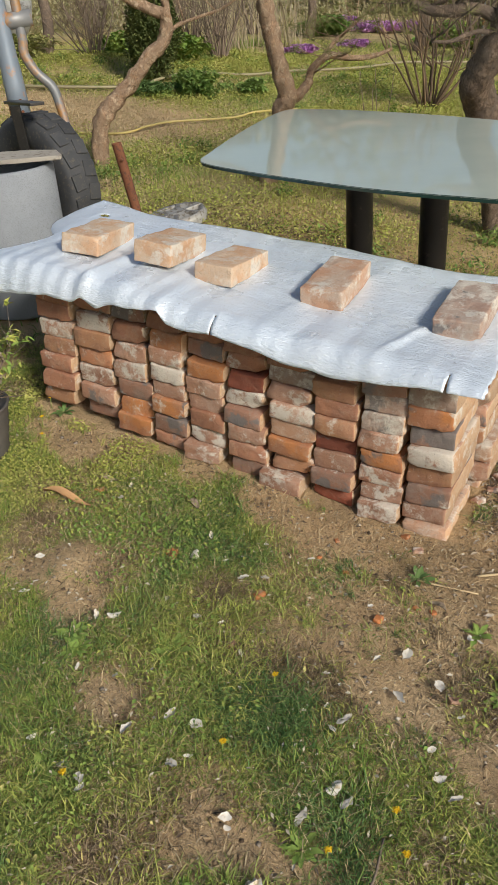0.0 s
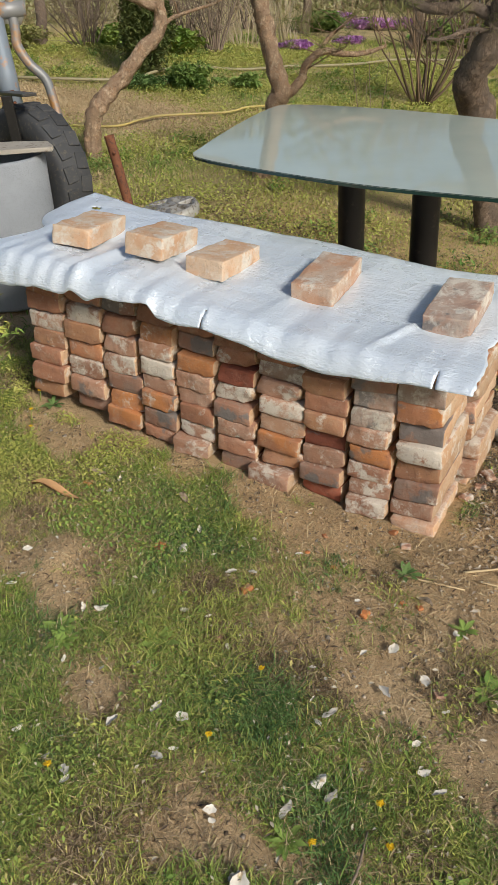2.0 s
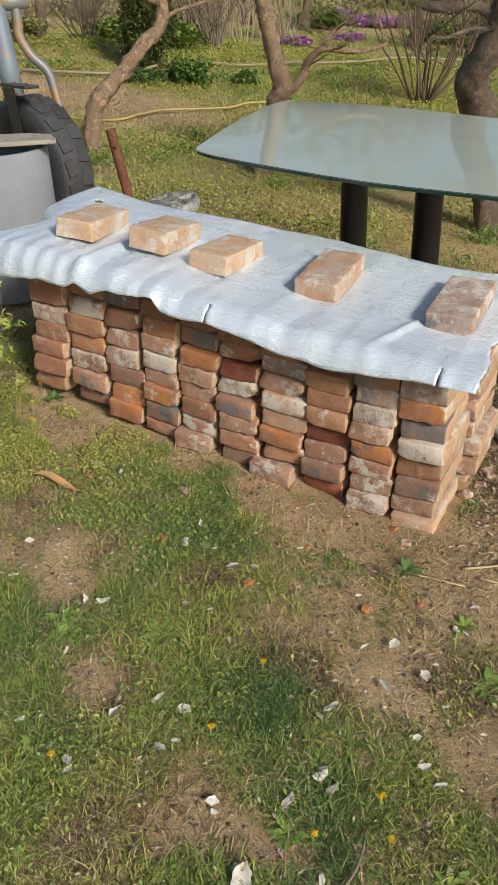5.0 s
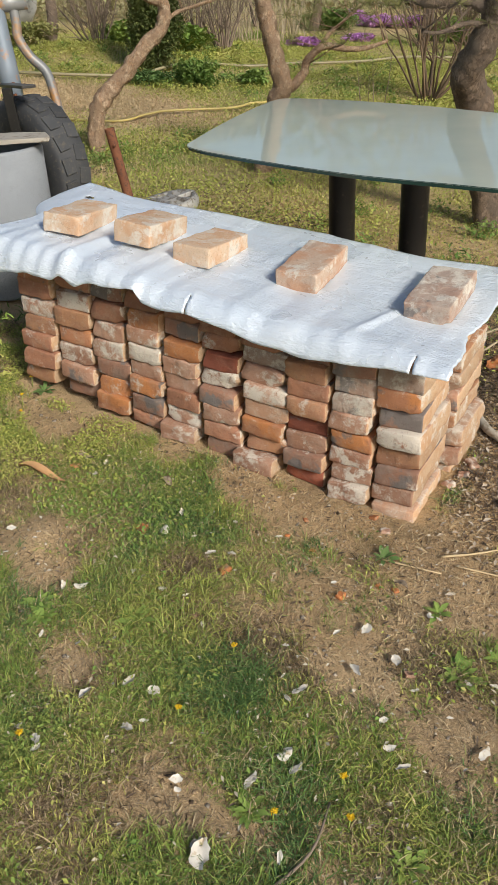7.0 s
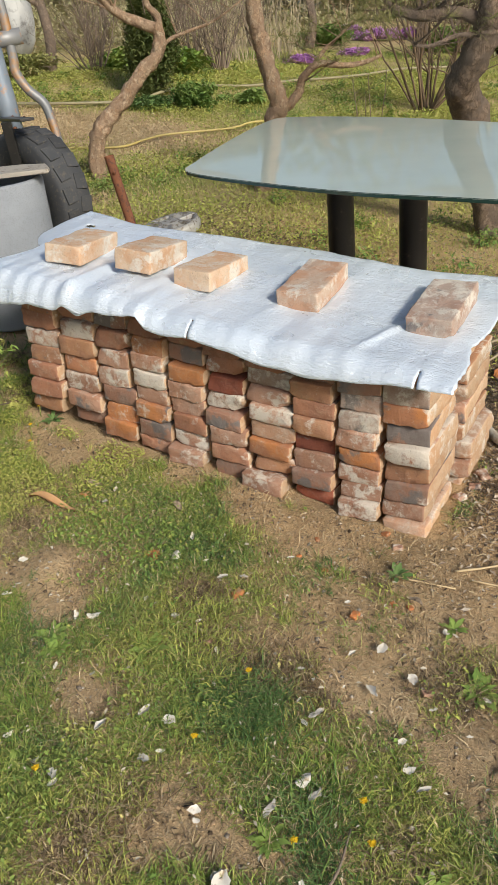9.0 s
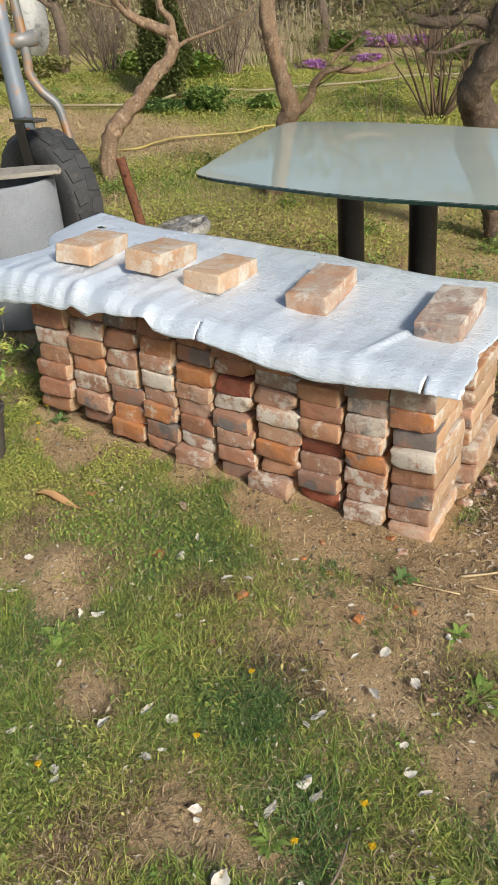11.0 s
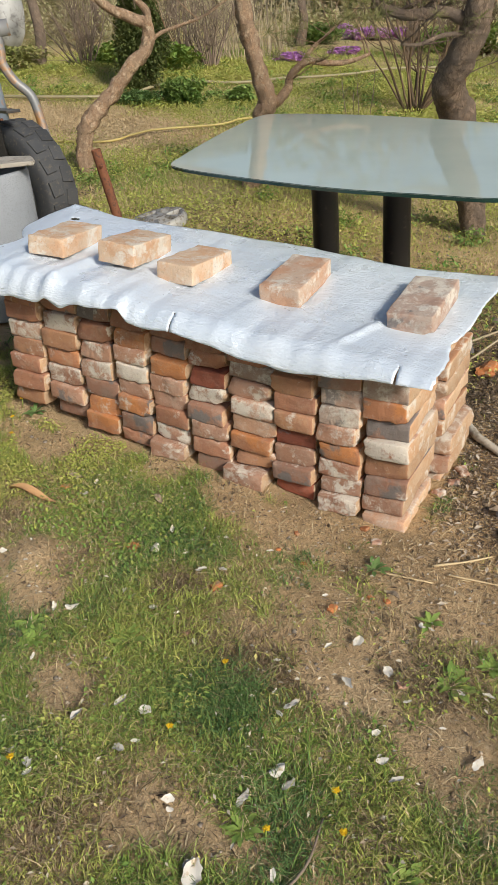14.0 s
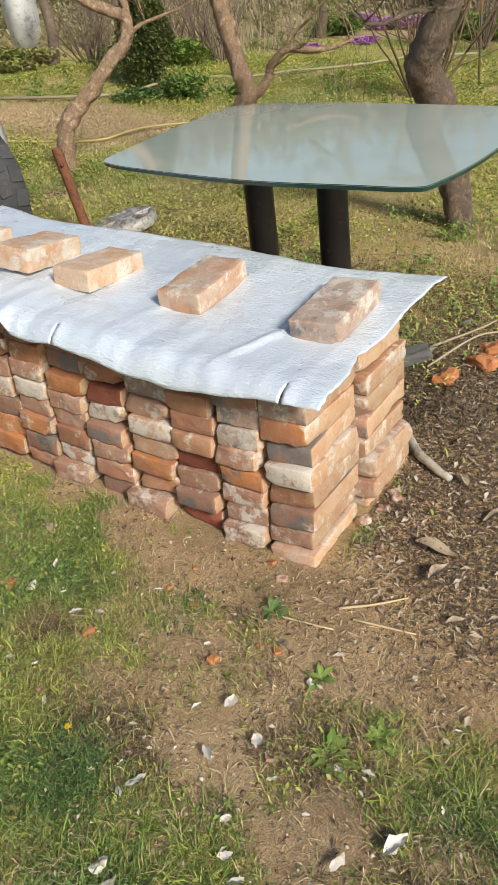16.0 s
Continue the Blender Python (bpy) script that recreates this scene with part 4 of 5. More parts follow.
# dead blades lying flat, grit and crumbs of soil
x, y = scatter(34000, -1.7, 0.95, -1.3, 0.1)
x, y = keep((NP.rand(len(x)) < 0.25 + 0.75 * patchy(x, y, 6, 25)) & off_stack(x, y), x, y)
stuff("dead_grass", "dead brown grass lying between the blades", "grass", leaves(x, y, soil_fast(x, y) + 0.003 + 0.010 * NP.rand(len(x)) ** 2, 0.0009 + 0.0012 * NP.rand(len(x)), 0.8, 15.0), THATCH)
x, y = scatter(46000, -1.7, 1.4, -1.3, 2.2)
x, y = keep((NP.rand(len(x)) < 0.25 + 0.75 * patchy(x, y, 5, 27)) & off_stack(x, y), x, y)
stuff("soil_crumbs", "loose dark and tan crumbs of soil", "soil", crumbs(x, y, 0.0012 + 0.0065 * NP.rand(len(x)) ** 4), CLOD)
x, y = scatter(9000, -1.7, 1.4, -1.3, 2.2)
x, y = keep(off_stack(x, y), x, y)
stuff("grit", "pale grit scattered on the soil", "gravel", crumbs(x, y, 0.0010 + 0.0060 * NP.rand(len(x)) ** 5), GRAVEL)
x, y = scatter(3600, -1.3, 0.9, -1.25, 0.0)
x, y = keep(off_stack(x, y) & (NP.rand(len(x)) < 0.25 + 0.75 * patchy(x, y, 5, 37)), x, y)
stuff("leaf_flakes", "pale dry leaf flakes caught in the grass", "leaf litter", leaves(x, y, soil_fast(x, y) + 0.008 + 0.012 * NP.rand(len(x)), 0.002 + 0.006 * NP.rand(len(x)) ** 2.5, 0.7, 1.9), PALE_FLAKE)
# yellowish seedlings at the far end of the stack
x, y = scatter(24000, -1.75, -0.85, -0.45, 0.30)
x, y = keep(off_stack(x, y) & (bareness(x, y) < 0.4) & (patchy(x, y, 9, 33) > 0.4), x, y)
stuff("weeds", "yellow-green seedlings beside the stack", "weeds", leaves(x, y, soil_fast(x, y) + 0.004 + 0.024 * NP.rand(len(x)), 0.004 + 0.004 * NP.rand(len(x)), 0.5, 1.5), WEED_YELLOW)
# dry straw, twigs and crumbs on the bare soil
x, y = scatter(42000, -1.6, 1.3, -1.25, 1.8)
x, y = keep((NP.rand(len(x)) < 0.22 + 0.35 * ((x > 0.0) & (y > -0.35))) & off_stack(x, y), x, y)
n = len(x)
stuff("straw", "scattered dry straw and leaf litter", "straw", leaves(x, y, soil_fast(x, y) + 0.003, 0.0014 + 0.003 * NP.rand(n) ** 2, 0.93, 8.0), STRAW)
x, y = scatter(280000, -1.6, 1.5, -1.25, 2.0)
x, y = keep((NP.rand(len(x)) < 0.02 + 0.98 * np.clip((x + 0.8 * y - 0.05) * 3.5, 0, 1) * np.clip((y + 0.10 + 0.12 * patchy(x, y, 5, 29)) * 4, 0, 1) * np.clip((1.5 - x) / 0.8, 0, 1) * np.clip((2.0 - y) / 0.9, 0, 1)) & off_stack(x, y), x, y)
stuff("leaf_litter", "crumbled dark leaf litter on the soil", "leaf litter", leaves(x, y, soil_fast(x, y) + 0.004, 0.0026 + 0.0050 * NP.rand(len(x)) ** 1.5, 0.6, 3.0), DARK_LITTER)
x, y = scatter(7000, 0.02, 1.5, -0.3, 2.2)
x, y = keep(NP.rand(len(x)) < np.clip((1.5 - x) / 0.8, 0, 1) * np.clip((2.2 - y) / 0.9, 0, 1) * np.clip((y + 0.25) / 0.3, 0.2, 1), x, y)
stuff("leaf_litter", "pale dry leaf flakes on the dark litter", "leaf litter", leaves(x, y, soil_fast(x, y) + 0.006, 0.003 + 0.011 * NP.rand(len(x)) ** 3, 0.75, 2.2), GRAVEL)
# crumbs of soil and small stones
sx, sy = scatter(2600, -1.6, 1.1, -1.2, 2.4)
ok = off_stack(sx, sy) & (NP.rand(len(sx)) < 0.3 + 0.7 * bareness(sx, sy) + 0.5 * (sy > 0.5))
tri = []
for x1, y1 in zip(sx[ok], sy[ok]):
    r = 0.002 + 0.007 * NP.rand() ** 3
    zz = float(soil_fast(x1, y1))
    v = [(x1 + r * math.cos(k * 1.571 + x1 * 50) * NP.uniform(0.7, 1.3), y1 + r * math.sin(k * 1.571 + x1 * 50) * NP.uniform(0.7, 1.3), zz + r * 0.2) for k in range(4)]
    v += [(x1, y1, zz + r * NP.uniform(0.7, 1.1)), (x1, y1, zz - r)]
    tri.append((v, [(0, 1, 4), (1, 2, 4), (2, 3, 4), (3, 0, 4), (1, 0, 5), (2, 1, 5), (3, 2, 5), (0, 3, 5)]))
v, f = joined(tri)
tagged(new("pebbles", from_arrays("pebbles", v, f, STONE, True)), "small pale pebbles and soil crumbs", "pebbles", kind="stuff")

# pale stones in the bare soil behind the stack
rng = random.Random(311)
stone_shapes = [from_arrays("stone", *block(1.0, 0.75, 0.5, 0.35, 3, 3, 2, 0.25, 200 + k, 3), STONE, True) for k in range(5)]
for k in range(46):
    x1, y1 = rng.uniform(-1.9, 0.1), 0.78 + 0.9 * rng.random() ** 1.6
    r = rng.uniform(0.007, 0.020) * (1.5 if k % 9 == 0 else 1)
    ob = new("stone", stone_shapes[k % 5])
    ob.matrix_basis = pose(x1, y1, soil(x1, y1) + r * 0.25, rng.uniform(-15, 15), rng.uniform(-15, 15), rng.uniform(0, 360)) @ Matrix.Diagonal((r, r, r, 1))
    tagged(ob, "small pale stone lying on bare soil", "stone", "stones behind the stack")

# the lawn thins out all round the place
x, y = scatter(260000, -7.0, 6.0, -7.0, 5.0)
far = (NP.rand(len(x)) > lawn_fade(x, y)) | (y > 0.3)
p = np.clip(1.6 * (patchy(x, y, 1.4, 101) - 0.30) * (0.4 + patchy(x, y, 5, 102)), 0.02, 1) * np.where((x < 0.6) & (y > 0.6), 0.0, 0.8) * np.where((x > 0.0) & (y > -0.2) & (x < 1.5), 0.25, 1.0)
x, y = keep((NP.rand(len(x)) < p) & far & off_stack(x, y), x, y)
stuff("grass", "thin patchy grass round the garden", "grass", blades(x, y, 0.02 + 0.035 * NP.rand(len(x)), 0.004 + 0.005 * NP.rand(len(x)), 1.8), GRASS)

# the dark tuft in the lawn
x, y = -0.15 + 0.055 * NP.randn(4200), -0.69 + 0.05 * NP.randn(4200)
stuff("grass_tuft", "dense dark green tuft of feathery weeds", "weeds", blades(x, y, 0.012 + 0.028 * NP.rand(len(x)), 0.0014 + 0.0018 * NP.rand(len(x)), 1.7), WEED_DARK)
x, y = scatter(26000, -0.75, 0.85, -1.25, -0.75)
x, y = keep(patchy(x, y, 6, 51) > 0.58, x, y)
stuff("grass", "longer fresh grass tussocks", "grass", blades(x, y, 0.016 + 0.026 * NP.rand(len(x)), 0.0012 + 0.0014 * NP.rand(len(x)), 1.4), GRASS)

def dry_strip(x, y):
    """The raked strip of straw between the beds, ragged at its rim."""
    rim = 0.5 * (patchy(x, y, 2.4, 141) - 0.5) + 0.3 * (patchy(x, y, 7, 142) - 0.5)
    return np.exp(-((((x + 4.1) / 1.75) ** 2 + ((y - 3.85 + 0.15 * (x + 4)) / 0.68) ** 2) * (1 + rim)) ** 2)


# weeds behind the stack, out to the back of the garden
x, y = scatter(620000, -8.0, 2.5, 0.6, 10.0)
d = np.hypot(x - 0.5, y + 1.6)
dry = dry_strip(x, y)
near_bare = np.exp(-(((y - 0.75) / 0.75) ** 2)) * (x > -2.0) + np.exp(-(((x - 0.35) / 0.55) ** 2 + ((y - 0.9) / 0.8) ** 2))
p = np.clip(0.42 + 1.9 * (patchy(x, y, 2.6, 61) - 0.28) * (0.5 + patchy(x, y, 9, 62)), 0.05, 1) * np.clip(1 - 1.02 * dry, 0.004, 1) * np.clip(1 - 0.62 * near_bare, 0.04, 1) * np.clip(4.5 / d, 0, 1) ** 0.7
ok = (NP.rand(len(x)) < p) & off_stack(x, y)
x, y, d = keep(ok, x, y, d)
h = (0.014 + 0.040 * NP.rand(len(x)) ** 1.4 * patchy(x, y, 3, 63)) * (1 + 0.05 * d)
pick = patchy(x, y, 1.3, 64) + 0.5 * (NP.rand(len(x)) - 0.5) > 0.34
olive = NP.rand(len(x)) < 0.45
for mask, mat, label in ((pick & ~olive, WEED_YELLOW, "yellow-green spring weeds behind the stack"), (pick & olive, WEED_OLIVE, "olive spring weeds behind the stack"), (~pick, GRASS, "fresh grass and weeds under the trees")):
    xx, yy, hh = keep(mask, x, y, h)
    stuff("weeds", label, "weeds", blades(xx, yy, hh, (0.0014 + 0.0020 * NP.rand(len(xx))) * (1 + 0.14 * np.hypot(xx, yy)), 1.7), mat)
x, y = scatter(420000, -6.5, 2.2, 0.7, 8.0)
dry = dry_strip(x, y)
p = np.clip(0.38 + 1.9 * (patchy(x, y, 2.2, 71) - 0.40), 0.04, 1) * np.clip(1 - 1.02 * dry, 0.004, 1) * np.clip((y - 0.65) / 0.7, 0.05, 1) * np.where((x > 0.0) & (y < 1.6), 0.15, 1)
x, y = keep((NP.rand(len(x)) < p) & off_stack(x, y), x, y)
stuff("weeds", "leafy green weeds in drifts under the trees", "weeds", leaves(x, y, soil_fast(x, y) + 0.004 + 0.05 * NP.rand(len(x)) ** 1.6, (0.005 + 0.006 * NP.rand(len(x))) * (1 + 0.09 * np.hypot(x, y)), 0.4, 1.6), WEED_YELLOW)
x, y = scatter(110000, -6.5, 2.2, 0.7, 8.0)
x, y = keep((patchy(x, y, 3.1, 75) > 0.45) & off_stack(x, y), x, y)
stuff("dry_grass", "dead straw-coloured grass among the spring weeds", "grass", blades(x, y, 0.012 + 0.035 * NP.rand(len(x)), (0.0013 + 0.0018 * NP.rand(len(x))) * (1 + 0.14 * np.hypot(x, y)), 2.0), STRAW)
# fresh leafy clumps, and dark litter on the bare soil between them
cx, cy = scatter(420, -6.0, 1.8, 0.85, 7.5)
cx, cy = keep((dry_strip(cx, cy) < 0.2) & off_stack(cx, cy), cx, cy)
many = NP.randint(30, 110, len(cx))
wide = np.repeat(0.025 + 0.05 * NP.rand(len(cx)), many)
x, y = np.repeat(cx, many) + wide * NP.randn(many.sum()), np.repeat(cy, many) + wide * NP.randn(many.sum())
x, y = keep(off_stack(x, y), x, y)
z = soil_fast(x, y) + 0.006 + 0.07 * NP.rand(len(x)) ** 1.4
pick = patchy(x, y, 0.8, 77) > 0.5
for mask, mat, label in ((pick, BUSH_GREEN, "fresh green leafy weed clumps behind the stack"), (~pick, WEED, "light green weed clumps under the trees")):
    xx, yy, zz = keep(mask, x, y, z)
    stuff("weeds", label, "weeds", leaves(xx, yy, zz, (0.006 + 0.008 * NP.rand(len(xx))) * (1 + 0.07 * np.hypot(xx, yy)), 0.2, 2.2), mat)
x, y = scatter(120000, -3.2, 0.8, 0.6, 3.0)
p = np.clip(2.4 * (patchy(x, y, 3.4, 78) - 0.42), 0, 1) * np.clip((2.6 - y) / 1.6, 0, 1)
x, y = keep((NP.rand(len(x)) < p) & off_stack(x, y), x, y)
stuff("leaf_litter", "dark crumbled litter on the soil behind the stack", "leaf litter", leaves(x, y, soil_fast(x, y) + 0.006 + 0.008 * NP.rand(len(x)), 0.004 + 0.009 * NP.rand(len(x)) ** 1.5, 0.6, 2.0), DARK_LITTER)
# straw on the dry strip
x, y = scatter(200000, -7.0, -1.6, 2.4, 6.2)
dry = dry_strip(x, y)
x, y = keep(NP.rand(len(x)) < dry, x, y)
half = len(x) // 3
stuff("straw", "dry raked straw on the bare strip", "straw", leaves(x[:half], y[:half], soil_fast(x[:half], y[:half]) + 0.003, 0.003 + 0.004 * NP.rand(half), 0.93, 7.0), STRAW)
stuff("dry_grass", "short bleached stubble on the bare strip", "grass", blades(x[half:], y[half:], 0.012 + 0.024 * NP.rand(len(x) - half), 0.004 + 0.004 * NP.rand(len(x) - half), 2.0), STRAW)


def leafy(name, label, category, material, centre, radii, n, size, seed, cone=False, stems=None):
    """A leafy mass with an uneven outline and gaps."""
    r = np.random.RandomState(seed)
    base = Vector((centre[0], centre[1], soil(centre[0], centre[1])))
    ob = thing(name, base, label, category)
    k = r.randn(n, 3)
    k /= np.linalg.norm(k, axis=1)[:, None]
    rad = r.rand(n) ** 0.35
    lump = 0.50 + 0.75 * patchy(k[:, 0] * 2 + seed, k[:, 1] * 2 + k[:, 2] * 2, 1.6, seed)
    q = k * (rad * lump)[:, None] * np.array(radii)[None, :]
    q[:, 2] += radii[2] * 0.85
    if cone:
        s = np.clip(1.15 - q[:, 2] / (radii[2] * 2.0), 0.12, 1)
        q[:, :2] *= s[:, None]
    q = q[q[:, 2] > 0]
    place_mesh("foliage", quick_mesh("foliage", *leaves(q[:, 0], q[:, 1], q[:, 2], size * (0.6 + 0.8 * r.rand(len(q))), 0.25, 1.8), material), ob)
    rng = random.Random(seed)
    for _ in range(stems or 5):
        out = []
        a = rng.uniform(0, 6.28)
        t = rng.uniform(0, 0.5)
        limb(rng, (0, 0, -0.05), (t * math.cos(a), t * math.sin(a), 1), radii[2] * 1.5, 0.012, 1, out, 0, 0.15)
        v, f = joined(out)
        place_mesh("stem", from_arrays("stem", v, f, TWIG, True), ob)
    return ob


leafy("conifer", "dense dark green columnar conifer", "conifer", CONIFER, (-4.55, 5.45), (0.30, 0.30, 0.75), 30000, 0.021, 3, True)
leafy("bush", "low fresh green bush under the tree", "bush", BUSH_GREEN, (-3.78, 4.95), (0.24, 0.20, 0.13), 3600, 0.024, 4)
leafy("bush", "low leafy dark green bush", "bush", WEED_DARK, (-4.20, 4.80), (0.26, 0.18, 0.07), 2600, 0.020, 5)
leafy("bush", "loose light green bush", "bush", BUSH_GREEN, (-3.36, 5.25), (0.15, 0.14, 0.08), 1300, 0.026, 6)
leafy("bush", "grey-green overgrown bush by the beds", "bush", WEED_OLIVE, (-7.4, 6.3), (0.8, 0.6, 0.16), 8000, 0.030, 7)
leafy("bush", "green perennial clump by the flowers", "bush", BUSH_GREEN, (-5.15, 10.9), (0.5, 0.4, 0.15), 6000, 0.032, 8)
leafy("bush", "green weeds at the hedge foot", "bush", WEED, (-2.6, 10.6), (1.0, 0.7, 0.2), 10000, 0.032, 9)
leafy("bush", "green weeds round the bare shrub", "bush", WEED, (-5.5, 6.7), (0.9, 0.4, 0.18), 5200, 0.045, 10)
for k, (x, y, r) in enumerate(((-4.36, 8.45, 0.23), (-4.05, 9.5, 0.20), (-4.65, 11.9, 0.42), (-5.35, 12.4, 0.22), (-4.15, 12.2, 0.22))):
    leafy("flower_cushion", "purple moss phlox cushion in full bloom", "flowers", PURPLE, (x, y), (r * 1.1, r * 0.75, 0.055 if k < 2 else 0.10), 3400, 0.026, 60 + k)

# tall dry stalks, brush and hedge at the back
BRUSH = leaf_mat("winter_brush", (0.42, 0.36, 0.21), (0.52, 0.45, 0.28), (0.32, 0.36, 0.14))
x, y = scatter(1300, -16, 5, 9.8, 17)
ok = (y > 9.3 - 0.30 * (x + 5) * (x < -5) + 3.8 * np.exp(-((x + 4.4) / 1.7) ** 2)) & (patchy(x, y, 0.9, 81) > 0.52)
x, y = keep(ok, x, y)
stuff("dry_stalks", "tall pale dry stalks along the garden edge", "reeds", blades(x, y, 0.35 + 1.3 * NP.rand(len(x)) ** 1.6, 0.008 + 0.010 * NP.rand(len(x)), 0.9), DRY_REED)
x, y = scatter(90000, -14, 5, 8.8, 16)
p = np.clip(2.2 * (patchy(x, y, 0.8, 85) - 0.40), 0, 1) * (y > 8.8 + 4.0 * np.exp(-((x + 4.4) / 1.7) ** 2))
x, y = keep(NP.rand(len(x)) < p, x, y)
z = soil_fast(x, y) + NP.rand(len(x)) ** 1.3 * (0.25 + 0.9 * patchy(x, y, 0.9, 86))
stuff("brush", "tangled brown and green brush at the garden edge", "brush", leaves(x, y, z, 0.018 + 0.028 * NP.rand(len(x)), 0.2, 3.2), BRUSH)
for cx, cy, m in ((-5.5, 8.5, 150), (-4.95, 8.9, 120)):
    x, y = cx + 0.22 * NP.randn(m), cy + 0.18 * NP.randn(m)
    stuff("dry_stalks", "clump of upright pale dry stalks", "reeds", blades(x, y, 0.4 + 0.8 * NP.rand(m), 0.005 + 0.006 * NP.rand(m), 1.1), DRY_REED)
x, y = scatter(60000, -34, 16, 16.5, 22)
z = soil_fast(x, y) + NP.rand(len(x)) * (1.5 + 1.4 * patchy(x, y, 0.5, 91))
stuff("hedge", "dim overgrown hedge far behind the garden", "hedge", leaves(x, y, z, 0.10 + 0.10 * NP.rand(len(x)), 0.3, 1.6), leaf_mat("far_hedge", (0.30, 0.28, 0.17), (0.38, 0.34, 0.23), (0.22, 0.24, 0.11)))
for k, (x, y) in enumerate(((-8.6, 9.6), (-7.6, 10.2), (-6.2, 10.6), (-2.4, 9.2), (-1.2, 9.8), (0.2, 9.0), (-3.3, 12.2))):
    shrub("shrub", "bare brown shrub at the garden edge", "shrub", TWIG, (x, y), 14, 1.1, 0.7, 120 + k, 0.012, 2, 0.22)


# ---- concrete drum with a broken board on it ----
dx, dy = -1.915, 0.61
dg = soil(dx, dy)
drum = thing("concrete_drum", (dx, dy, dg), "grey speckled concrete drum with a weathered board on top", "drum")
v, f = lathe([(0.0, 0.0), (0.185, 0.0), (0.193, 0.01), (0.195, 0.27), (0.197, 0.530), (0.193, 0.540), (0.183, 0.543), (0.176, 0.538), (0.172, 0.50), (0.17, 0.06), (0.0, 0.05)], 56)
place_mesh("body", from_arrays("body", [(a * (1 + 0.008 * noise.noise(Vector((a * 9, b * 9, c * 9)))), b, c) for a, b, c in v], f, CONCRETE, True), drum)
bm = bmesh.new()
board = [(-0.25, -0.03), (-0.08, -0.07), (0.10, -0.02), (0.27, 0.04), (0.24, 0.08), (0.14, 0.17), (-0.03, 0.21), (-0.20, 0.19)]
lo = [bm.verts.new((x, y, 0.546 + 0.035 * (x + 0.2))) for x, y in board]
hi = [bm.verts.new((x, y, 0.559 + 0.035 * (x + 0.2) + 0.004 * math.sin(9 * x))) for x, y in board]
bm.faces.new(hi)
bm.faces.new(lo[::-1])
for k in range(8):
    bm.faces.new((lo[k], lo[(k + 1) % 8], hi[(k + 1) % 8], hi[k]))
bmesh.ops.bevel(bm, geom=bm.edges[:], offset=0.004, segments=1, affect='EDGES')
part("lid", bm, SLAB, drum, "weathered broken board", False)
rng = random.Random(71)
dead = thing("dead_twig", (-1.62, 0.42, 0.40), "dry brown twig sticking up beside the drum", "twig")
out = []
for k in range(3):
    limb(rng, (0.01 * k, 0, -0.24), (rng.uniform(0.0, 0.5), rng.uniform(-0.1, 0.2), 1), rng.uniform(0.30, 0.36), 0.006, 0, out, 0, 0.14)
v, f = joined(out)
place_mesh("stem", from_arrays("stem", v, f, TWIG_RED, True), dead)

# ---- small tractor beyond the drum: wheel, column, bent pipe ----
wx, wy = -2.215, 1.15
wz = soil(wx, wy) + 0.300
tractor = thing("garden_tractor", (wx, wy, wz - 0.300), "old small tractor with a lugged tyre and faded blue-grey frame", "tractor")
turn = pose(0, 0, 0.300, 0, 0, -13) @ pose(0, 0, 0, 90, 0, 0)      # the wheel's axle lies along local z
wheel = new("wheel")
wheel.parent = tractor
wheel.matrix_basis = turn
R, W = 0.305, 0.080
v, f = lathe([(0.17, -W * 0.8), (0.20, -W * 1.02), (0.25, -W * 1.05), (R - 0.02, -W), (R, -W * 0.86), (R + 0.006, 0), (R, W * 0.86), (R - 0.02, W), (0.25, W * 1.05), (0.20, W * 1.02), (0.17, W * 0.8), (0.165, 0), (0.17, -W * 0.8)], 72)
place_mesh("tyre", from_arrays("tyre", v, f, RUBBER, True), wheel, None, "black dusty rubber tyre")
lug = from_arrays("lug", *block(0.028, 0.034, 0.005, 0.003, 2, 2, 2), RUBBER, False)
for k in range(20):
    for s in (-1, 1):
        place_mesh("lug", lug, wheel, pose(0, 0, 0, 0, 0, k * 18 + 9 * (s > 0)) @ pose(R + 0.004, 0, s * 0.036, 0, 90, 0) @ pose(0, 0, 0, 0, 0, 8 * s))
v, f = lathe([(0.0, -0.05), (0.05, -0.05), (0.055, -0.02), (0.08, 0.0), (0.13, 0.01), (0.165, -0.03), (0.168, 0.03), (0.13, 0.03), (0.05, 0.03), (0.0, 0.03)], 40)
place_mesh("rim", from_arrays("rim", v, f, ALU, True), wheel, pose(0, 0, 0.02), "dull grey steel rim")
v, f = tube([(0, 0, 0.02), (0, 0, 0.16)], [0.036, 0.03], 20)
place_mesh("axle", from_arrays("axle", v, f, ALU, True), wheel)


def local(points):
    return [Vector(p) - Vector((wx, wy, wz - 0.300)) for p in points]


v, f = tube(local([(-2.385, 1.235, 1.42), (-2.385, 1.235, 1.30), (-2.38, 1.235, 1.10), (-2.37, 1.232, 0.98), (-2.36, 1.23, 0.80)]), [0.037, 0.037, 0.041, 0.045, 0.046], 24)
place_mesh("column", from_arrays("column", v, f, BLUE_STEEL, True), tractor, None, "faded blue-grey steel column with rust")
for k, (a, b) in enumerate((((-2.335, 1.22, 0.905), 0.010), ((-2.300, 1.25, 0.895), 0.010), ((-2.33, 1.215, 0.86), 0.008))):
    v, f = tube(local([a, (a[0] + 0.012, a[1] - 0.022, a[2])]), [b, b * 0.8], 8)
    place_mesh("bolt", from_arrays("bolt", v, f, RUST, True), tractor)
v, f = tube(local([(-2.40, 1.22, 1.212), (-2.286, 1.33, 1.226)]), [0.034, 0.034], 24)
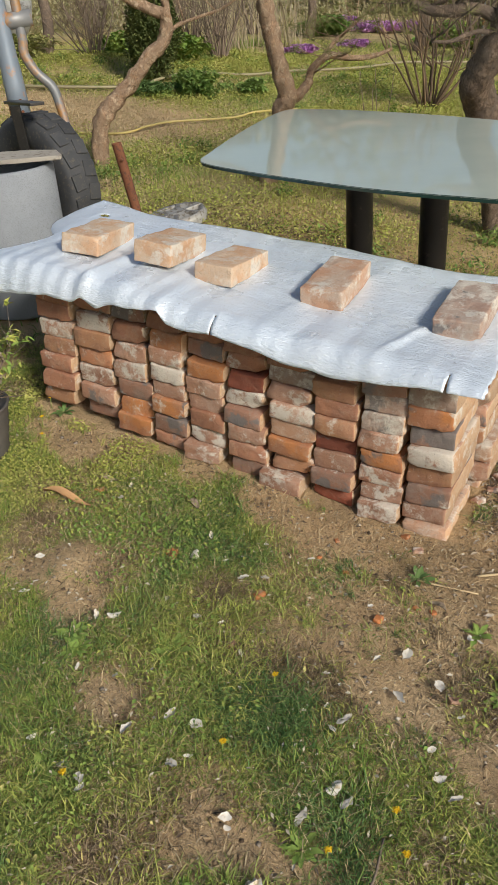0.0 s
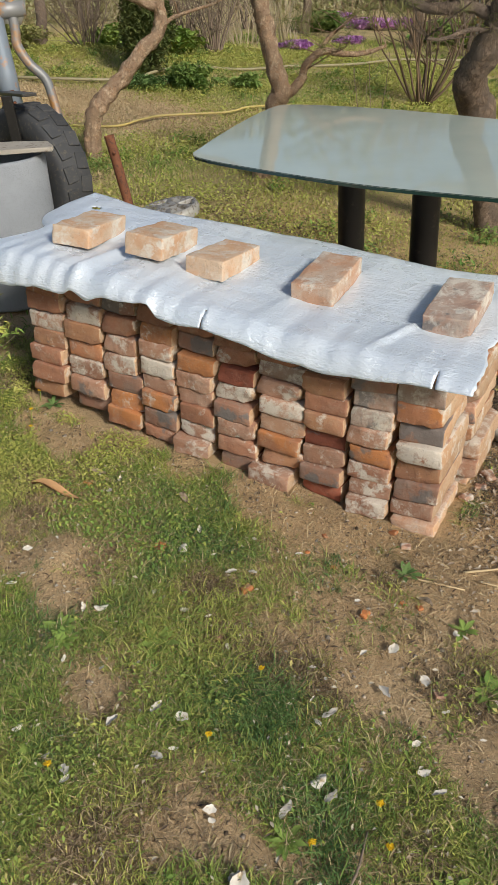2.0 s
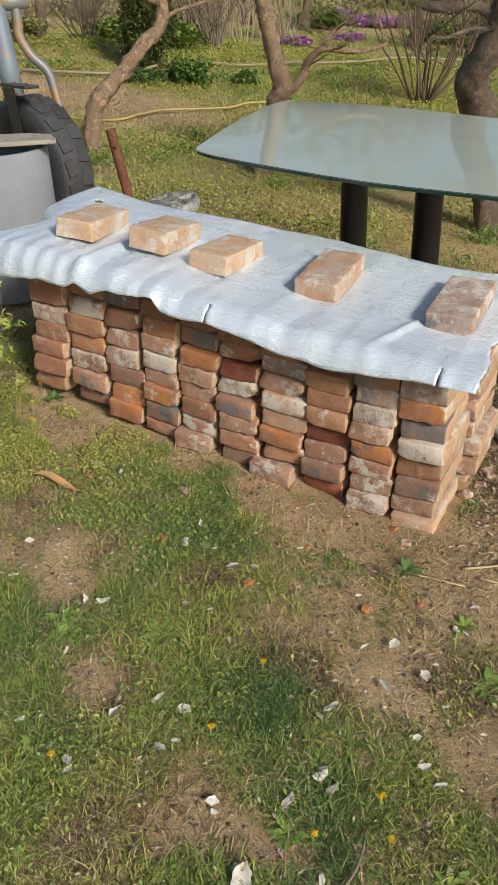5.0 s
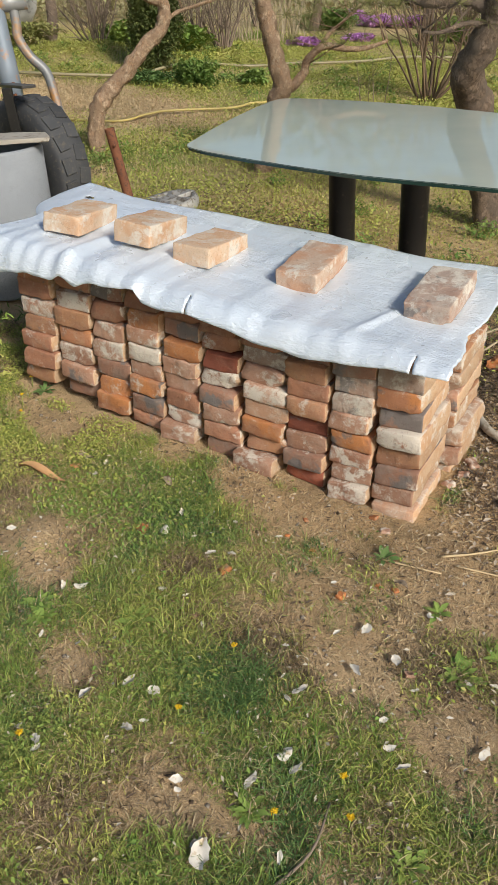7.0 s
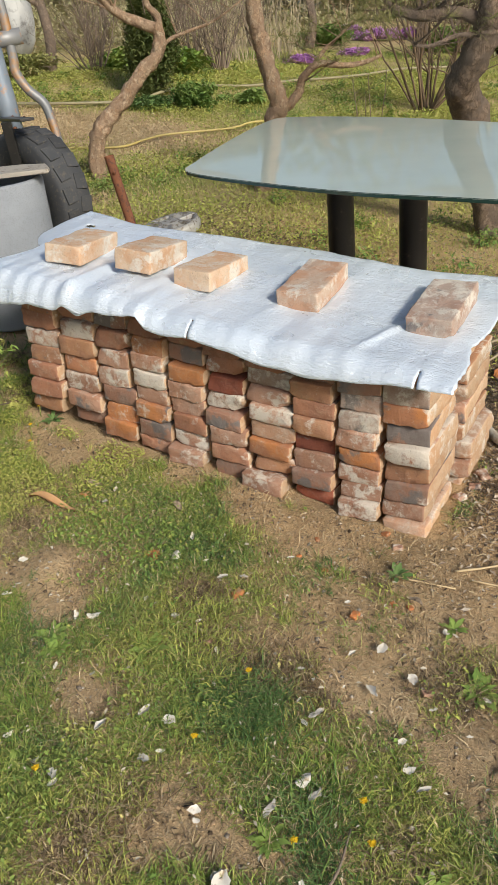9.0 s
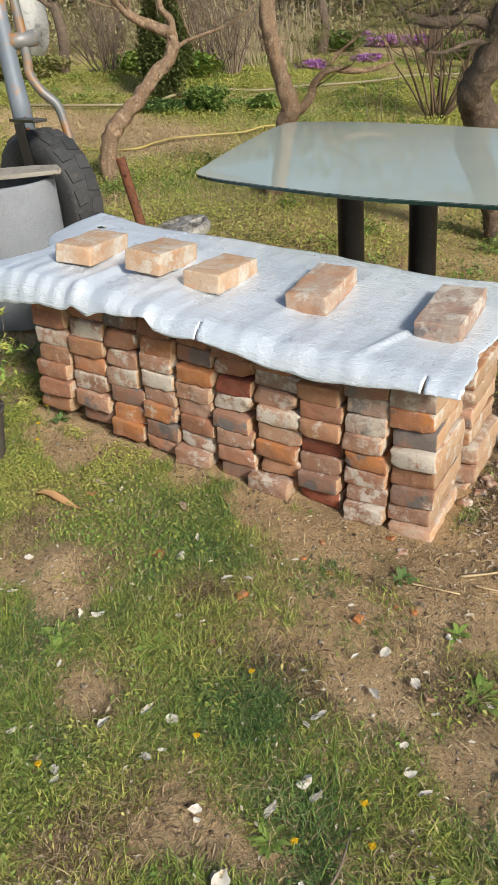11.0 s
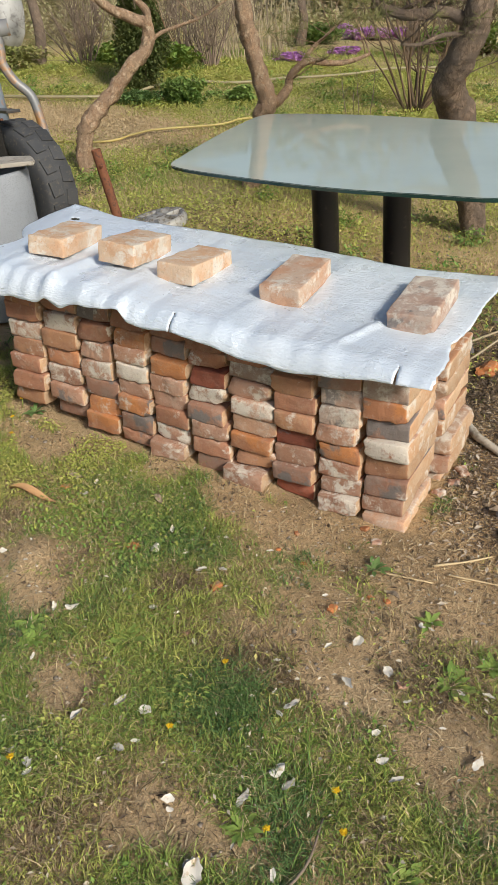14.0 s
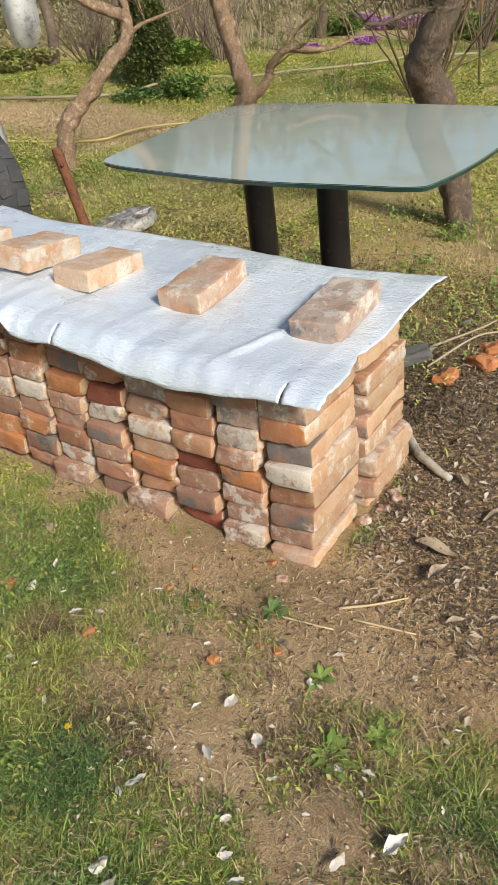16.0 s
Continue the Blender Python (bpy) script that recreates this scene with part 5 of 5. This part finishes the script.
place_mesh("sleeve", from_arrays("sleeve", v, f, PIPE_STEEL, True), tractor, None, "grey rusty cross sleeve")
pts = smooth_path(local([(-2.335, 1.285, 1.42), (-2.329, 1.29, 1.296), (-2.327, 1.292, 1.145), (-2.328, 1.289, 1.085), (-2.299, 1.312, 1.01), (-2.252, 1.349, 0.943), (-2.231, 1.357, 0.851), (-2.213, 1.357, 0.74), (-2.20, 1.357, 0.62), (-2.19, 1.36, 0.42)]), 6)
v, f = tube(pts, [0.021] * len(pts), 16)
place_mesh("exhaust_pipe", from_arrays("exhaust_pipe", v, f, PIPE_STEEL, True), tractor, None, "bent grey pipe with orange rust")
place_mesh("plate", from_arrays("plate", *block(0.20, 0.03, 0.006, 0.002, 3, 2, 2), DARK_STEEL), tractor, Matrix.Translation(local([(-2.20, 1.09, 0.911)])[0]) @ pose(0, 0, 0, 0, -2, -30), "dark flat steel plate")
place_mesh("bracket", from_arrays("bracket", *block(0.021, 0.008, 0.095, 0.002, 2, 2, 4), DARK_STEEL), tractor, Matrix.Translation(local([(-2.187, 1.03, 0.812)])[0]) @ pose(0, 0, 0, 0, -3, 25))

# ---- rusty pipe post and the discarded wheel disc by it ----
px, py = -2.055, 1.61
v, f = tube([(0.02, -0.02, -0.15), (0, 0, 0.0), (-0.055, -0.04, 0.42)], [0.024] * 3, 22, 0, 0, False)
v2, f2 = tube([(-0.055, -0.04, 0.42), (-0.0545, -0.0395, 0.415), (-0.04, -0.03, 0.30)], [0.024, 0.020, 0.019], 22, 0, 0, False)
post = thing("pipe_post", (px, py, soil(px, py)), "rusted steel pipe post leaning in the soil", "post")
place_mesh("pipe", from_arrays("pipe", *joined([(v, f), (v2, f2)]), RUST, True), post)
v, f = tube([(-0.030, -0.048, 0.345), (-0.022, -0.058, 0.344)], [0.009, 0.008], 10)
place_mesh("nub", from_arrays("nub", v, f, RUST, True), post)
cx, cy = -1.93, 1.76
disc = thing("wheel_disc", (cx, cy, soil(cx, cy)), "old grey metal wheel disc lying in the weeds", "wheel")
v, f = lathe([(0.155, 0.0), (0.16, 0.03), (0.15, 0.055), (0.13, 0.05), (0.125, 0.03), (0.07, 0.045), (0.05, 0.06), (0.03, 0.06), (0.0, 0.055)], 40)
place_mesh("rim", from_arrays("rim", v, f, ALU, True), disc, pose(0, 0, 0.005, 7, -5, 0))
for k in range(6):
    place_mesh("rib", from_arrays("rib", *block(0.05, 0.012, 0.012, 0.004, 3, 2, 2), ALU), disc, pose(0, 0, 0.05, 7, -5, 0) @ pose(0, 0, 0, 0, 0, k * 60) @ pose(0.09, 0, 0))


# ---- hoses, pole, covered thing ----
def hose(points, radius, material, label):
    base = Vector((points[0][0], points[0][1], soil(*points[0])))
    p = smooth_path([(x, y, soil(x, y) + radius + 0.02 + 0.012 * math.sin(7 * x + 5 * y)) for x, y in points], 8)
    v, f = tube([q - base for q in p], [radius] * len(p), 8)
    ob = thing("garden_hose", base, label, "hose")
    place_mesh("tube", from_arrays("tube", v, f, material, True), ob)


hose([(-4.3, 2.9), (-3.48, 3.25), (-3.33, 3.52), (-3.26, 3.73), (-2.94, 4.14), (-2.87, 4.41), (-2.6, 4.8), (-2.0, 5.0)], 0.009, HOSE, "yellow garden hose lying across the dry strip")
hose([(-5.6, 4.4), (-4.9, 4.6), (-4.5, 5.0), (-4.43, 5.38), (-4.4, 5.9), (-3.92, 6.22), (-3.61, 6.67), (-3.47, 6.95), (-3.06, 7.24), (-2.79, 7.96), (-2.2, 8.4)], 0.014, HOSE_PALE, "pale thick hose winding through the weeds")
pole = thing("pole", (-1.60, 6.5, soil(-1.6, 6.5)), "thin grey garden pole standing in the grass", "pole")
v, f = tube([(0, 0, -0.1), (0.02, 0, 2.0)], [0.011, 0.011], 10)
place_mesh("rod", from_arrays("rod", v, f, PIPE_STEEL, True), pole)
wrap = thing("covered_plant", (-8.2, 7.5, soil(-8.2, 7.5)), "plant wrapped in white plastic and tied for winter", "covered plant")
v, f = lathe([(0.05, 0.12), (0.12, 0.16), (0.20, 0.30), (0.24, 0.55), (0.22, 0.85), (0.16, 1.05), (0.05, 1.15), (0.0, 1.16)], 32)
v = [(a * (1 + 0.25 * noise.noise(Vector((a * 5, b * 5, c * 4)))), b * (1 + 0.25 * noise.noise(Vector((b * 5, a * 5, c * 4 + 9)))), c) for a, b, c in v]
place_mesh("wrapping", from_arrays("wrapping", v, f, CLOTH, True), wrap)
v, f = tube([(0, 0, -0.05), (0, 0, 0.3)], [0.05, 0.06], 10)
place_mesh("stem", from_arrays("stem", v, f, BARK_DARK, True), wrap)

# ---- potted twig plant beside the stack ----
pot = thing("potted_plant", (-1.30, -0.30, soil(-1.30, -0.30)), "budding azalea twigs in a dark grey ribbed pot", "potted plant")
v, f = lathe([(0.0, 0.0), (0.085, 0.0), (0.09, 0.01)] + [(0.09 + 0.0022 * k + 0.003 * (k % 2), 0.01 + 0.012 * k) for k in range(1, 13)] + [(0.124, 0.160), (0.114, 0.162), (0.108, 0.14), (0.0, 0.135)], 40)
place_mesh("pot", from_arrays("pot", v, f, POT, True), pot, None, "dark grey ribbed pot")
rng = random.Random(17)
buds = []
for k in range(12):
    way = Vector((rng.uniform(0.0, 0.75), rng.uniform(0.0, 0.85), 1))
    out = []
    limb(rng, (rng.uniform(-0.02, 0.03), rng.uniform(-0.02, 0.03), 0.12), way, rng.uniform(0.15, 0.27), 0.005, 1, out, 0, 0.16)
    for tv, tf in out:
        buds.append(tv[-1])
    v, f = joined(out)
    place_mesh("stem", from_arrays("stem", v, f, TWIG, True), pot)
for k, b in enumerate(buds):
    q = np.array([tuple(b)] * 6) + NP.randn(6, 3) * 0.007
    place_mesh("leaf_whorl", quick_mesh("leaf_whorl", *leaves(q[:, 0], q[:, 1], q[:, 2], 0.009 + 0.007 * NP.rand(6), 0.2, 2.6), (WEED, DRY_REED, WEED_YELLOW)[k % 3]), pot)


# ---- petals, shards, sticks ----
def petal_mesh(seed, size):
    r = random.Random(seed)
    v, f = [], []
    n, m = 7, 5
    w0 = r.uniform(0.4, 0.85)
    curl = r.uniform(-0.3, 0.9)
    fold = r.uniform(-0.25, 0.45)
    edge = [[r.uniform(0.55, 1.15) for _ in range(n)] for _ in range(2)]
    lump = [[r.uniform(-0.05, 0.05) for _ in range(m)] for _ in range(n)]
    bend = r.uniform(-0.3, 0.3)
    for top in (0, 1):
        for i in range(n):
            t = i / (n - 1)
            w = w0 * math.sin(math.pi * (0.08 + 0.88 * t)) ** 0.6
            for j in range(m):
                s = j / (m - 1) * 2 - 1
                v.append(Vector(((t - 0.5) + (0.10 * lump[i][0] / 0.05 if i in (0, n - 1) else 0) * s, s * w * 0.5 * edge[int(s > 0)][i] + bend * (t - 0.5) ** 2, 0.35 * curl * (t - 0.4) ** 2 + fold * w * abs(s) + lump[i][j] + 0.012 * top)) * size)
    for top in (0, 1):
        for i in range(n - 1):
            for j in range(m - 1):
                a = top * n * m + i * m + j
                q = (a, a + 1, a + m + 1, a + m)
                f.append(q if not top else q[::-1])
    return from_arrays("petal", v, f, PETAL, True)


PETALS = [(-0.806, -0.276), (-0.813, -0.22), (-0.516, -0.372), (-0.003, -0.856), (-0.331, -0.36), (-0.372, -0.387), (0.121, -0.469), (-0.363, -0.861), (-0.115, -0.92), (-0.598, -0.649), (-0.565, -0.628), (-0.018, -0.64), (-0.028, -0.667),
          (-0.248, -0.882), (-0.254, -0.788), (-0.309, -0.794), (0.181, -0.67), (0.216, -0.696), (0.023, -0.779), (0.055, -0.796), (-0.787, -0.669), (-0.373, -0.986), (0.037, -0.421), (0.058, -0.532), (-0.824, -0.57), (-0.517, -0.292), (0.396, -0.527), (0.336, -0.594), (0.10, -0.95), (-0.02, -1.0)]
variants = [petal_mesh(k, 0.024 + 0.004 * (k % 4)) for k in range(8)]
rng = random.Random(23)
spots = [(x, y, 0.95) for x, y in PETALS] + [(-0.008, -1.014, 1.5), (0.400, -0.526, 1.4)] + [(rng.uniform(-0.9, 0.6), rng.uniform(-1.05, -0.15), rng.uniform(0.35, 0.7)) for _ in range(52)]
for k, (x, y, s) in enumerate(spots):
    ob = new("petal", variants[k % 8])
    ob.matrix_basis = pose(x, y, soil(x, y) + 0.008 + 0.008 * s, rng.uniform(-14, 14), rng.uniform(-14, 14), rng.uniform(0, 360)) @ Matrix.Diagonal((s, s, s, 1))
    tagged(ob, "fallen white magnolia petal on the grass", "petal", "fallen petals")

CHIPS = [(-0.577, -0.385, 0.016), (-0.324, -0.407, 0.015), (-0.247, -0.128, 0.008), (-0.18, -0.232, 0.008), (-0.058, -0.343, 0.012), (0.007, -0.267, 0.008), (0.154, -0.479, 0.013), (-0.302, -0.569, 0.012), (-0.894, -0.258, 0.013), (-0.257, -0.214, 0.006),
         (0.045, -0.263, 0.009), (-0.054, -0.066, 0.013), (-0.028, 0.969, 0.042), (0.053, 1.108, 0.045), (0.05, 1.227, 0.04), (0.30, 1.0, 0.02), (-0.10, -0.03, 0.012), (0.03, 0.20, 0.018), (0.06, 0.33, 0.022), (0.05, 0.27, 0.016)]
for k, (x, y, r) in enumerate(CHIPS):
    pale = k in (6, 7, 11, 17, 18, 19)
    v, f = block(r, r * 0.75, r * 0.45, r * 0.3, 3, 3, 2, r * 0.35, 80 + k, 3)
    ob = new("brick_shard", from_arrays("brick_shard", v, f, BRICK["p"] if pale else CHIP, False))
    ob.matrix_basis = pose(x, y, soil(x, y) + r * 0.28, 12 * math.sin(k), 9 * math.cos(k), 67 * k)
    tagged(ob, "pinkish broken brick crumb on the soil" if pale else "bright orange broken clay shard on the soil", "brick shard", "scattered shards")


def stick(points, r0, r1, material, label, name="stick"):
    base = Vector((points[0][0], points[0][1], soil(points[0][0], points[0][1])))
    p = smooth_path([(x, y, soil(x, y) + h) for x, y, h in points], 5)
    v, f = tube([q - base for q in p], [r0 + (r1 - r0) * k / (len(p) - 1) for k in range(len(p))], 9, 0.25, 5)
    ob = thing(name, base, label, name)
    place_mesh("wood", from_arrays("wood", v, f, material, True), ob)


stick([(-0.02, 0.60, 0.015), (0.05, 0.52, 0.018), (0.12, 0.47, 0.016), (0.16, 0.45, 0.012)], 0.014, 0.010, SLAB, "bleached grey stick lying on the soil")
stick([(-0.15, 1.15, 0.01), (-0.02, 1.28, 0.05), (0.02, 1.36, 0.06)], 0.005, 0.003, DRY_REED, "pale dry stalk lying in the litter")
stick([(-0.10, 1.0, 0.02), (0.0, 1.2, 0.06), (0.10, 1.32, 0.05)], 0.004, 0.003, DRY_REED, "pale dry stalk lying in the litter")
stick([(0.10, -0.10, 0.008), (0.17, -0.06, 0.02), (0.22, 0.0, 0.01)], 0.003, 0.002, STRAW, "dry straw stem on bare soil")
stick([(0.14, -0.11, 0.006), (0.27, -0.09, 0.008)], 0.0028, 0.002, STRAW, "dry straw stem on bare soil")
stick([(-0.02, -0.18, 0.006), (0.12, -0.16, 0.010)], 0.0026, 0.002, STRAW, "dry straw stem on bare soil")
stick([(0.10, -1.02, 0.006), (0.14, -0.92, 0.02), (0.13, -0.82, 0.012)], 0.003, 0.002, TWIG, "thin brown twig in the grass")
place_mesh("flat_stone", from_arrays("flat_stone", *block(0.07, 0.035, 0.02, 0.012, 3, 3, 2, 0.006, 5), rough_mat("dark_slate", (0.10, 0.10, 0.105), (0.14, 0.135, 0.13), None)), None, pose(-0.17, 1.02, soil(-0.17, 1.02) + 0.03, 10, -12, 30))
tagged(bpy.data.objects["flat_stone"], "dark grey flat stone half buried in soil", "stone")


def dry_leaf(x, y, size, turn, label, slim=0.3, material=None):
    v, f = [], []
    for top in (0, 1):
        for i in range(9):
            t = i / 8
            w = slim * math.sin(math.pi * (0.05 + 0.93 * t))
            for s in (-1, 0, 1):
                v.append(((t - 0.5) * size, s * w * size * 0.5, (0.16 * s * s * slim * 2 + 0.10 * math.sin(5 * t) + 0.012 * top) * size))
    for top in (0, 1):
        for i in range(8):
            for j in range(2):
                a = top * 27 + i * 3 + j
                q = (a, a + 1, a + 4, a + 3)
                f.append(q[::-1] if top else q)
    ob = new("dry_leaf", from_arrays("dry_leaf", v, f, material or DRY_LEAF, True))
    ob.matrix_basis = pose(x, y, soil(x, y) + 0.014, 4, 3, turn)
    tagged(ob, label, "dry leaf", "dry leaves")


dry_leaf(-0.93, -0.347, 0.15, 5, "long curled brown dry leaf", 0.16)
for k, (x, y, s) in enumerate(((0.22, 0.17, 0.10), (0.25, 0.10, 0.08), (0.05, -0.25, 0.05), (0.30, 0.35, 0.06), (0.20, 0.45, 0.05), (-0.89, -0.22, 0.05), (0.13, 0.62, 0.05), (0.0, 1.05, 0.06), (-0.12, 1.10, 0.07), (-0.62, -0.20, 0.05), (0.33, -0.02, 0.05))):
    dry_leaf(x, y, s, 77 * k, "shrivelled pale brown leaf on the soil", 0.35, PALE_LEAF)


# ---- leafy rosettes and dandelions ----
def rosette(x, y, count, size, material, label, upright=0.4):
    base = Vector((x, y, soil(x, y)))
    ob = thing("weed_plant", base, label, "weed", "broad-leaved weeds")
    r = random.Random(int(1000 * abs(x) + 77 * abs(y)))
    v, f = [], []
    for i in range(6):
        t = i / 5
        w = 0.36 * math.sin(math.pi * (0.10 + 0.84 * t)) ** 0.8 * (1.15 if i % 2 else 0.85)
        for s in (-1, 0, 1):
            v.append((t * size, s * w * size * 0.5, (0.35 * t - 0.3 * t * t + 0.10 * abs(s) * w) * size * (0.5 + upright)))
    for i in range(5):
        for j in range(2):
            a = i * 3 + j
            f.append((a, a + 1, a + 4, a + 3))
    me = from_arrays("leaf", v, f, material, True)
    for k in range(int(count * 1.7)):
        s = r.uniform(0.32, 0.8)
        place_mesh("leaf", me, ob, pose(0, 0, 0.003 * k / count, r.uniform(-12, 12), -r.uniform(5, 60) * upright, 137.5 * k + r.uniform(-15, 15)) @ pose(0.004 * (k % 3), 0, 0) @ Matrix.Diagonal((s, s, s, 1)))


for x, y, n, s, m, l in ((-0.575, -0.745, 14, 0.050, WEED, "leafy pale green weed rosette"), (-0.615, -0.715, 12, 0.05, WEED, "leafy pale green weed rosette"), (-0.40, -0.65, 8, 0.07, WEED, "upright pointed green weed plant"),
                         (-0.712, -0.332, 9, 0.035, WEED, "small fresh green weed plant"), (0.245, -0.43, 11, 0.07, WEED, "grey-green weed rosette on soil"), (0.015, -0.90, 8, 0.05, WEED, "pale green weed rosette"),
                         (0.15, -0.28, 9, 0.045, WEED, "small green weed rosette"), (-0.02, -0.17, 10, 0.05, WEED_DARK, "feathery green weed by the stack"), (0.30, -0.35, 9, 0.05, WEED, "small green weed rosette"),
                         (-1.25, 0.02, 9, 0.06, WEED_DARK, "round-leaved weed at the stack end"), (-1.40, 0.10, 9, 0.06, WEED_DARK, "round-leaved weed at the stack end"), (-0.45, -1.0, 8, 0.05, WEED, "leafy green weed in the lawn"), (0.28, -0.85, 8, 0.05, WEED, "leafy green weed in the lawn")):
    rosette(x, y, n, s, m, l)
for k, (x, y) in enumerate(((-0.172, -0.629), (-0.186, -0.811), (-1.185, -0.154), (-1.30, 0.02), (0.172, -0.841), (0.132, -0.778), (-0.40, -1.0), (-1.25, -0.08), (0.06, -0.90))):
    base = Vector((x, y, soil(x, y)))
    ob = thing("dandelion", base, "small yellow dandelion flower in the grass", "flower", "yellow flowers")
    v, f = tube([(0, 0, 0), (0.004, 0.002, 0.035)], [0.0015, 0.0012], 5)
    place_mesh("stalk", from_arrays("stalk", v, f, GRASS, True), ob)
    a = NP.rand(60) * 6.283
    q = 0.006 * NP.rand(60)
    place_mesh("blossom", quick_mesh("blossom", *leaves(0.004 + q * np.cos(a), 0.002 + q * np.sin(a), 0.036 + 0.003 * NP.rand(60), 0.0022 + 0.0012 * NP.rand(60), 0.6, 2.4), YELLOW), ob)
